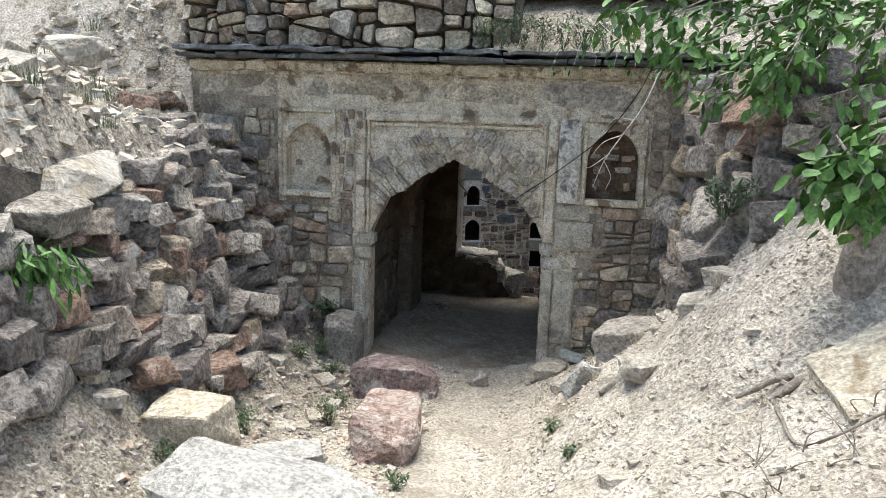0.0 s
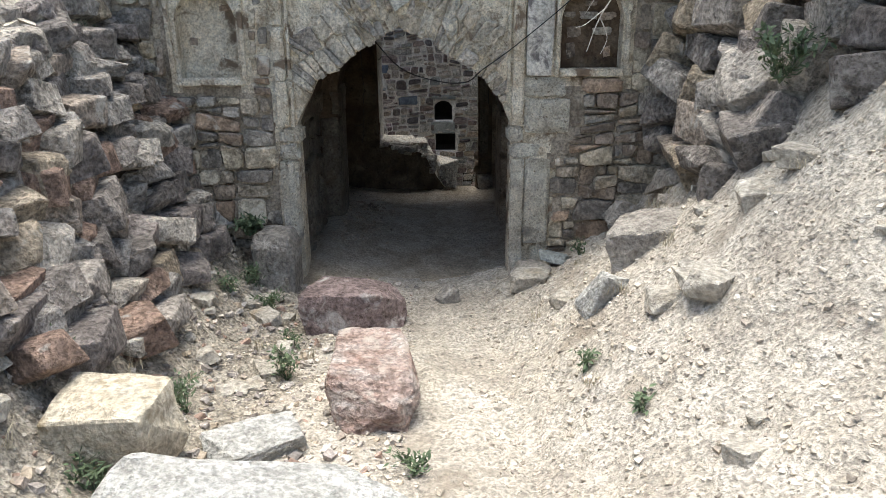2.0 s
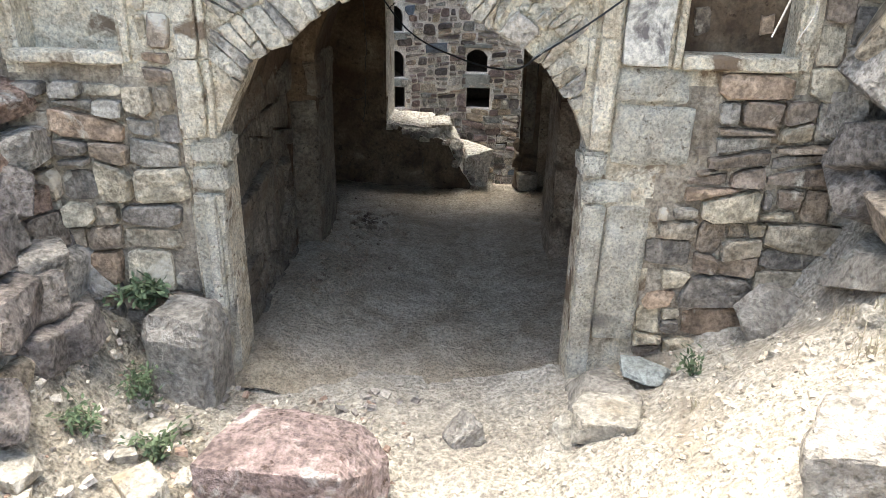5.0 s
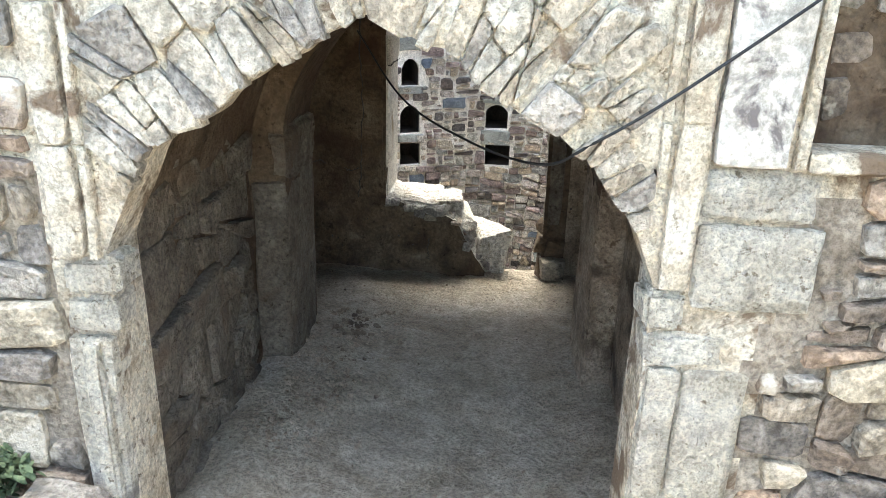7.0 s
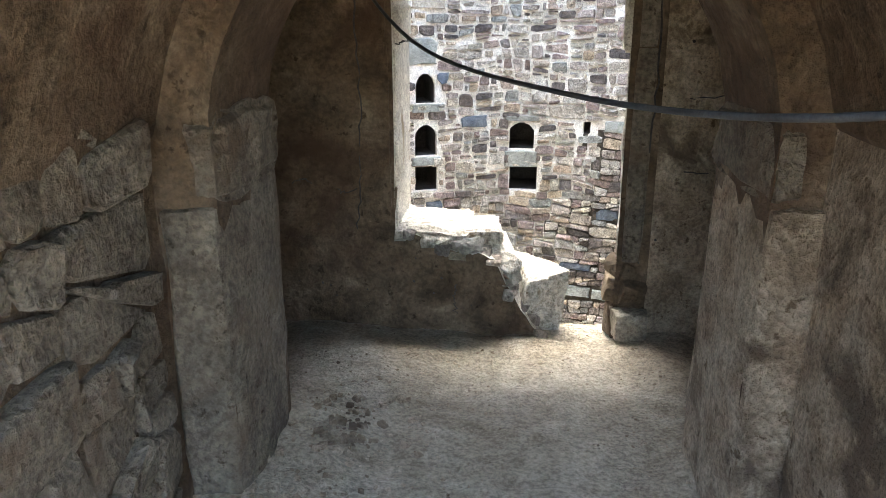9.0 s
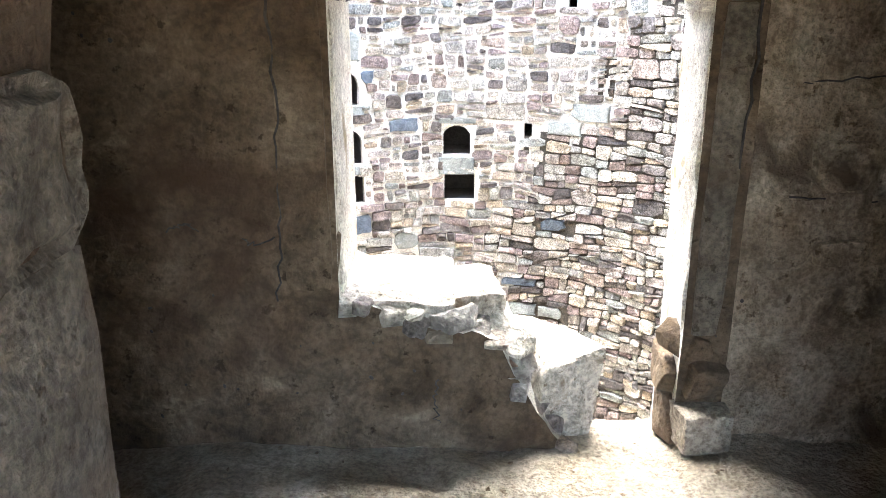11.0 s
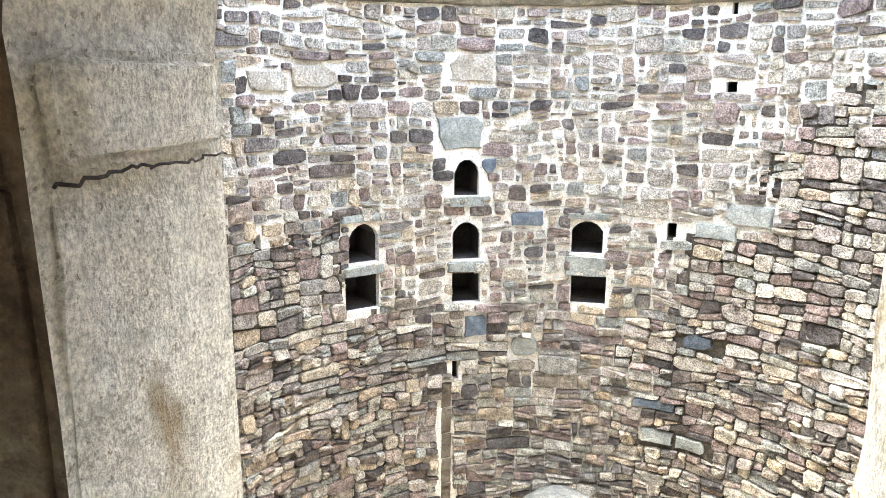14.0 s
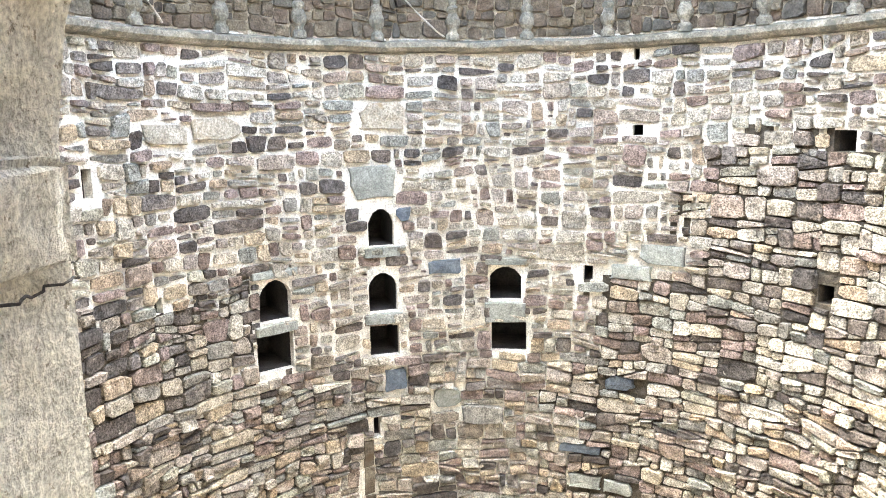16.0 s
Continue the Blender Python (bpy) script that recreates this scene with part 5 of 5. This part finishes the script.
scatter("gravel", "flat shale chips and clods on the dirt slope", 6000, slope_spot, (0.005, 0.028), M["gravel_pale"], 11)
scatter("gravel", "dark stone chips among the litter", 4200, litter_spot, (0.006, 0.05), M["gravel"], 12)
scatter("gravel", "loose scree on the upper bank", 2200, upper_bank, (0.02, 0.13), M["gravel_pale"], 2)
scatter("gravel", "fine grit strewn over the earth floor", 1500, inside, (0.004, 0.016), M["bare"], 3)
def debris(r):
    y = r.uniform(0.7, 2.4)
    x = -0.52 + 0.12 * r.gauss(0, 1) + 0.1 * (y - 1.2)
    return x, y, indoors(x, y)


scatter("rubble_bits", "broken grit and stone bits heaped along the wall", 420, debris, (0.010, 0.045), M["bare"], 4)
rng = random.Random(9)
for k in range(26):
    x, y = rng.uniform(-4.0, -2.05), rng.uniform(-2.6, 0.3)
    s = rng.uniform(0.12, 0.34)
    tagged(put_rock("scree_rock", (x, y, land(x, y) + s * 0.1), (s * 1.2, s, s * 0.6), (rng.uniform(-15, 15), rng.uniform(-15, 15), rng.uniform(0, 360)), None, rng.choice(PALE_MESHES)),
           "loose pale rock lying on the upper bank", "rock", "rocks on the upper bank")
for k in range(30):
    x, y = rng.uniform(0.75, 2.2), rng.uniform(-3.5, -0.3)
    s = 0.06 + 0.2 * rng.random() ** 2
    tagged(put_rock("slope_rock", (x, y, land(x, y) + s * 0.05), (s * 1.2, s, s * 0.6), (rng.uniform(-15, 15), rng.uniform(-15, 15), rng.uniform(0, 360)), None, rng.choice(PALE_MESHES)),
           "small rock half sunk in the dirt slope", "rock", "rocks in the dirt slope")
for k in range(34):
    x, y = rng.uniform(-1.55, -0.55), rng.uniform(-3.2, -0.35)
    s = rng.uniform(0.05, 0.17)
    tagged(put_rock("fallen_rock", (x, y, land(x, y) + s * 0.08), (s * 1.2, s, s * 0.6), (rng.uniform(-15, 15), rng.uniform(-15, 15), rng.uniform(0, 360)), None, rng.choice(PALE_MESHES)),
           "small rock fallen from the rubble bank", "rock", "rocks below the rubble bank")


# ---- plants ----
def leaf_blades(r, spots, length, width, droop, material, name, parent):
    """Many folded leaves in one crown; each spot is a place and the way the leaf points."""
    verts, faces = [], []
    for at, way in spots:
        way = (Vector(way) + Vector((r.gauss(0, 0.35), r.gauss(0, 0.35), r.gauss(0, 0.35) - droop))).normalized()
        across = way.cross(Vector((r.gauss(0, 0.4), r.gauss(0, 0.4), 1))).normalized()
        up = across.cross(way)
        L, W = length * r.uniform(0.6, 1.2), width * r.uniform(0.7, 1.2)
        n = len(verts)
        for f, w, h in ((0, 0, 0), (0.3, 0.85, 0.08), (0.65, 0.8, 0.06), (1, 0, -0.12)):
            p = Vector(at) + way * L * f
            verts.append(p - up * 0.10 * W * (w > 0))
            if w:
                verts += [p + across * W * 0.5 * w + up * h * W, p - across * W * 0.5 * w + up * h * W]
        faces += [(n, n + 2, n + 1), (n, n + 1, n + 3), (n + 1, n + 2, n + 5, n + 4), (n + 3, n + 1, n + 4, n + 6), (n + 4, n + 5, n + 7), (n + 6, n + 4, n + 7)]
    ob = new(name, mesh_of(name, verts, faces, material, True))
    ob.parent = parent
    return ob


def leafy_shrub(name, label, category, stems, leaves, length, width, droop, seed, material, wood, thick=0.008, spread=0.10):
    r = random.Random(seed)
    root = tagged(new(name), label, category)
    spots = []
    for ks in stems:
        pts = spline(ks, 6)
        tube("stem", pts, thick, wood, root, 5, 0.7)
        for i in range(leaves):
            j = int((0.15 + 0.85 * r.random()) * (len(pts) - 1))
            p = pts[j] + Vector((r.gauss(0, spread), r.gauss(0, spread), r.gauss(0, spread)))
            d = (pts[min(j + 1, len(pts) - 1)] - pts[max(j - 1, 0)]).normalized()
            spots.append((p, d * 0.4 + (p - pts[j]) * 4))
    leaf_blades(r, spots, length, width, droop, material, "leaves", root)
    return root


r = random.Random(31)
stems = []
for k in range(15):
    a = Vector((2.75 + r.uniform(-0.3, 0.5), -1.5 + r.uniform(-0.4, 0.5), 2.75 + r.uniform(-0.1, 0.4)))
    b = Vector((r.uniform(1.15, 2.5), -1.9 + r.uniform(-0.5, 0.5), r.uniform(2.35, 2.75)))
    stems.append([a, a.lerp(b, 0.5) + Vector((0, 0, 0.15)), b, b + Vector((-0.12, -0.05, -0.12))])
leafy_shrub("creeper", "broad-leaved green creeper hanging over the rock heap", "creeper", stems, 78, 0.10, 0.055, 0.35, 32, M["leaf"], M["bark"], 0.009, 0.07)
stems = [[(0.75 + 0.12 * k, -0.2, 2.9), (0.9 + 0.12 * k, -0.3, 2.75), (0.85 + 0.15 * k, -0.42, 2.62), (0.8 + 0.16 * k, -0.45, 2.48 - 0.03 * (k % 3))] for k in range(6)]
leafy_shrub("creeper", "thin green creeper trailing over the cornice", "creeper", stems, 14, 0.06, 0.03, 0.3, 33, M["leaf"], M["twig"], 0.004, 0.06)
stems = [[(2.30, -3.02, 1.66), (2.25 + r.uniform(-0.1, 0.1), -3.1 + r.uniform(-0.15, 0.1), 1.9), (2.18 + r.uniform(-0.15, 0.2), -3.15 + r.uniform(-0.15, 0.1), 2.0 + r.uniform(-0.2, 0.2)),
          (2.12 + r.uniform(-0.15, 0.2), -3.2 + r.uniform(-0.15, 0.1), 1.85 + r.uniform(-0.2, 0.2))] for k in range(7)]
sapling = leafy_shrub("sapling", "cut pale stump sprouting broad green leaves", "tree", stems, 34, 0.12, 0.07, 0.6, 34, M["leaf"], M["bark"], 0.010, 0.06)
tube("trunk", spline([(2.25, -2.98, 0.95), (2.27, -2.99, 1.25), (2.30, -3.0, 1.55), (2.34, -3.0, 1.80)], 5), 0.115, M["bark"], sapling, 12, 0.3)
tube("trunk", spline([(2.42, -2.95, 1.2), (2.44, -2.98, 1.8), (2.43, -3.02, 2.4), (2.5, -3.0, 3.0)], 5), 0.05, M["bark"], sapling, 9, 0.3)
stems = [[(-1.76, -3.42, 1.05), (-1.70 + 0.03 * (k - 4), -3.42 + 0.03 * (k % 3), 1.25), (-1.65 + 0.05 * (k - 4), -3.42 + 0.05 * (k % 3 - 1), 1.38), (-1.61 + 0.06 * (k - 4), -3.4, 1.28)] for k in range(9)]
leafy_shrub("shrub", "bright green narrow-leaved shrub rooted in the rubble bank", "shrub", stems, 44, 0.11, 0.028, 0.9, 35, M["leaf"], M["bark"], 0.005, 0.05)


def weed(label, at, height, width, leaves, seed, material, length=0.035, blade=0.014):
    r = random.Random(seed)
    x, y, z = at
    stems = [[(x, y, z), (x + r.uniform(-0.5, 0.5) * width, y + r.uniform(-0.5, 0.5) * width, z + height * 0.6),
              (x + r.uniform(-1, 1) * width, y + r.uniform(-1, 1) * width, z + height * r.uniform(0.6, 1.1))] for k in range(8)]
    return leafy_shrub("weed", label, "weed", stems, leaves, length, blade, 0.1, seed, material, M["weed"], 0.0025, 0.015)


GREEN_SPOTS = [(-1.10, -0.42, 0.20, 0.14, 26), (-0.93, -0.72, 0.16, 0.13, 24), (-1.2, -0.75, 0.12, 0.12, 18), (-0.62, -1.75, 0.22, 0.11, 24), (-0.98, -2.35, 0.2, 0.10, 20), (-1.42, -2.6, 0.2, 0.18, 30), (-1.05, -3.15, 0.16, 0.1, 16),
               (-1.4, -1.9, 0.12, 0.1, 12), (0.13, -2.95, 0.08, 0.12, 14), (0.96, -2.3, 0.10, 0.05, 10), (1.3, -0.32, 0.12, 0.06, 8), (-0.7, -1.2, 0.1, 0.1, 12), (1.05, -2.9, 0.08, 0.05, 8)]
for k, (x, y, h, w, n) in enumerate(GREEN_SPOTS):
    weed("small dull green weed growing in the dirt", (x, y, land(x, y) - 0.01), h, w, n, 200 + k, M["weed"])
weed("leafy green plant growing from the rock heap", (1.95, -1.75, 1.5), 0.26, 0.2, 40, 240, M["weed"], 0.05, 0.02)
weed("green plant rooted in the wall joint", (-1.18, -0.1, 0.18), 0.14, 0.14, 34, 241, M["weed"], 0.05, 0.022)
for k in range(7):
    weed("tuft of green growth on the cornice", (0.2 + 0.17 * k, -0.12 - 0.05 * (k % 2), 2.63), 0.3, 0.18, 22, 250 + k, M["weed"], 0.045, 0.012)


stems = [[(1.10, 3.75, 0.62), (1.04, 3.86, 0.70 + 0.02 * q), (0.99 + 0.02 * (q % 3), 3.90, 0.78 + 0.035 * q), (0.97 + 0.025 * (q % 3), 3.92, 0.80 + 0.045 * q)] for q in range(5)]
leafy_shrub("wall_plant", "small bright green plant rooted outside the opening", "plant", stems, 9, 0.055, 0.035, 0.4, 262, M["leaf"], M["weed"], 0.003, 0.02)


def tuft(label, at, height, width, blades, seed, material):
    """A tuft of thin dry grass blades."""
    r = random.Random(seed)
    verts, faces = [], []
    for k in range(blades):
        a, l = r.uniform(0, 6.3), height * r.uniform(0.4, 1.1)
        b = Vector(at) + Vector((r.gauss(0, width * 0.4), r.gauss(0, width * 0.4), 0))
        lean = Vector((math.cos(a), math.sin(a), 0)) * l * r.uniform(0.1, 0.8)
        s = Vector((-math.sin(a), math.cos(a), 0)) * 0.0025
        n = len(verts)
        verts += [b - s, b + s, b + lean * 0.4 + Vector((0, 0, l * 0.65)) + s * 0.7, b + lean * 0.4 + Vector((0, 0, l * 0.65)) - s * 0.7, b + lean + Vector((0, 0, l))]
        faces += [(n, n + 1, n + 2, n + 3), (n + 3, n + 2, n + 4)]
    return tagged(new("grass_tuft", mesh_of("grass_tuft", verts, faces, material)), label, "grass", "", "stuff")


for k in range(46):
    x, y = rng.uniform(-4.2, -1.95), rng.uniform(-3.0, 0.3)
    tuft("grey-green grass tuft on the upper bank", (x, y, land(x, y) - 0.01), rng.uniform(0.08, 0.2), 0.12, 50, 300 + k, M["weed"] if k % 3 else M["straw"])
for k in range(26):
    x, y = rng.uniform(0.3, 1.9), rng.uniform(-0.15, 0.4)
    tuft("green grass tuft on the bank over the cornice", (x, y, 2.60 + 0.5 * max(0, y + 0.1)), rng.uniform(0.08, 0.22), 0.10, 46, 350 + k, M["weed"] if k % 3 else M["straw"])
for k in range(22):
    x, y = (rng.uniform(0.8, 1.9), rng.uniform(-3.4, -0.5)) if k % 2 else (rng.uniform(-1.4, -0.3), rng.uniform(-3.4, -0.4))
    tuft("dry grass tuft in the dirt", (x, y, land(x, y) - 0.01), rng.uniform(0.05, 0.12), 0.07, 24, 400 + k, M["straw"])
# bare twigs
twigs = tagged(new("dead_branch"), "bleached bare branch hanging before the niche", "branch")
for ks in ([(1.62, -0.75, 2.5), (1.50, -0.80, 2.2), (1.36, -0.82, 1.98), (1.24, -0.8, 1.78), (1.17, -0.8, 1.58)], [(1.36, -0.82, 1.98), (1.22, -0.86, 1.92), (1.13, -0.88, 1.80)],
           [(1.24, -0.8, 1.78), (1.30, -0.76, 1.66), (1.27, -0.74, 1.56)], [(1.43, -0.81, 2.09), (1.30, -0.85, 2.1), (1.2, -0.9, 2.0)], [(1.28, -0.8, 1.84), (1.16, -0.78, 1.74), (1.1, -0.78, 1.72)]):
    tube("twig", spline(ks, 5), 0.007 if len(ks) > 3 else 0.004, M["twig"], twigs, 5, 0.6)
bush = tagged(new("dry_bush"), "leafless thorny dry bush on the dirt", "bush")
r = random.Random(61)
for k in range(22):
    a = Vector((1.75 + r.uniform(-0.45, 0.45), -3.95 + r.uniform(-0.2, 0.2), 0))
    a.z = land(a.x, a.y)
    tip = a + Vector((r.uniform(-0.18, 0.18), r.uniform(-0.15, 0.15), r.uniform(0.06, 0.17)))
    tube("twig", spline([a, a.lerp(tip, 0.5) + Vector((r.uniform(-0.05, 0.05), 0, 0.02)), tip], 4), 0.0035, M["bark"], bush, 4, 0.6)
root = tagged(new("tree_root"), "gnarled exposed root in the dirt slope", "root")
def on_slope(x, y, up):
    return (x, y, land(x, y) + up)


tube("root_arm", spline([on_slope(1.99, -3.22, 0.0), on_slope(1.90, -3.25, 0.05), on_slope(1.83, -3.25, 0.055), on_slope(1.76, -3.23, 0.04)], 5), 0.020, M["bark"], root, 8, 0.5)
tube("root_arm", spline([on_slope(2.01, -3.28, -0.01), on_slope(1.93, -3.33, 0.03), on_slope(1.87, -3.35, 0.01)], 5), 0.024, M["bark"], root, 8, 0.5)
tube("root_arm", spline([on_slope(1.88, -3.35, 0.01), on_slope(1.86, -3.55, 0.01), on_slope(1.88, -3.8, 0.012), on_slope(2.15, -3.86, 0.012)], 5), 0.010, M["bark"], root, 6, 0.5)



# ---- cracks and pits in the plaster of the well-side wall ----
# thin near-black tubes and beads stand for the shade inside cracks and pits
def crack(parent, pts, radius, seed):
    r = random.Random(seed)
    line = [p + Vector((r.gauss(0, 0.006), r.gauss(0, 0.0015), r.gauss(0, 0.004))) for p in spline(pts, 9)]
    tube("crack", line, radius, M["recess_shade"], parent, 5, 0.4)


bm = bmesh.new()
bmesh.ops.create_icosphere(bm, subdivisions=1, radius=0.5)
PIT = bpy.data.meshes.new("pit")
bm.to_mesh(PIT)
bm.free()
PIT.materials.append(M["recess_shade"])
Y = 3.2535
for k, pts in enumerate([[(-0.60, Y - 0.012, 2.1), (-0.612, Y - 0.012, 1.4), (-0.598, Y - 0.012, 0.9), (-0.607, Y, 0.5), (-0.63, Y, 0.2)], [(-0.63, Y, 0.42), (-0.70, Y, 0.40), (-0.74, Y, 0.42)],
                         [(0.868, Y - 0.012, 2.1), (0.862, Y - 0.012, 1.4), (0.868, Y - 0.012, 0.8), (0.846, Y, 0.3), (0.85, Y, 0.05)], [(-0.98, Y, 0.44), (-0.92, Y, 0.47), (-0.88, Y, 0.45)],
                         [(-0.1, Y, -0.1), (-0.11, Y, -0.2), (-0.10, Y, -0.27)], [(1.0, Y, 0.9), (1.25, Y, 0.93), (1.5, Y, 0.9)], [(1.05, Y, 0.55), (1.3, Y, 0.53), (1.45, Y, 0.56)]]):
    crack(side_wall, pts, 0.006 if k in (0, 2) else 0.0035, 700 + k)
crack(side_wall, [(-0.408, 3.28, 1.158), (-0.404, 3.45, 1.162), (-0.402, 3.6, 1.154), (-0.398, 3.765, 1.16)], 0.0035, 720)
crack(side_wall, [(0.772, 3.28, 1.118), (0.80, 3.45, 1.13), (0.828, 3.6, 1.122), (0.856, 3.765, 1.13)], 0.005, 721)
r = random.Random(71)
for k in range(46):
    x, z = r.choice((r.uniform(-1.2, -0.5), r.uniform(0.9, 1.6), r.uniform(-0.4, 0.2))), r.uniform(-0.25, 1.5)
    if win_low(max(WIN_L, min(WIN_R, x))) < z and WIN_L - 0.05 < x < WIN_R + 0.05:
        continue
    put_rock("pit", (x, Y + 0.002, z), (r.uniform(0.008, 0.022), 0.008, r.uniform(0.008, 0.018)), (0, r.uniform(0, 90), 0), side_wall, PIT)
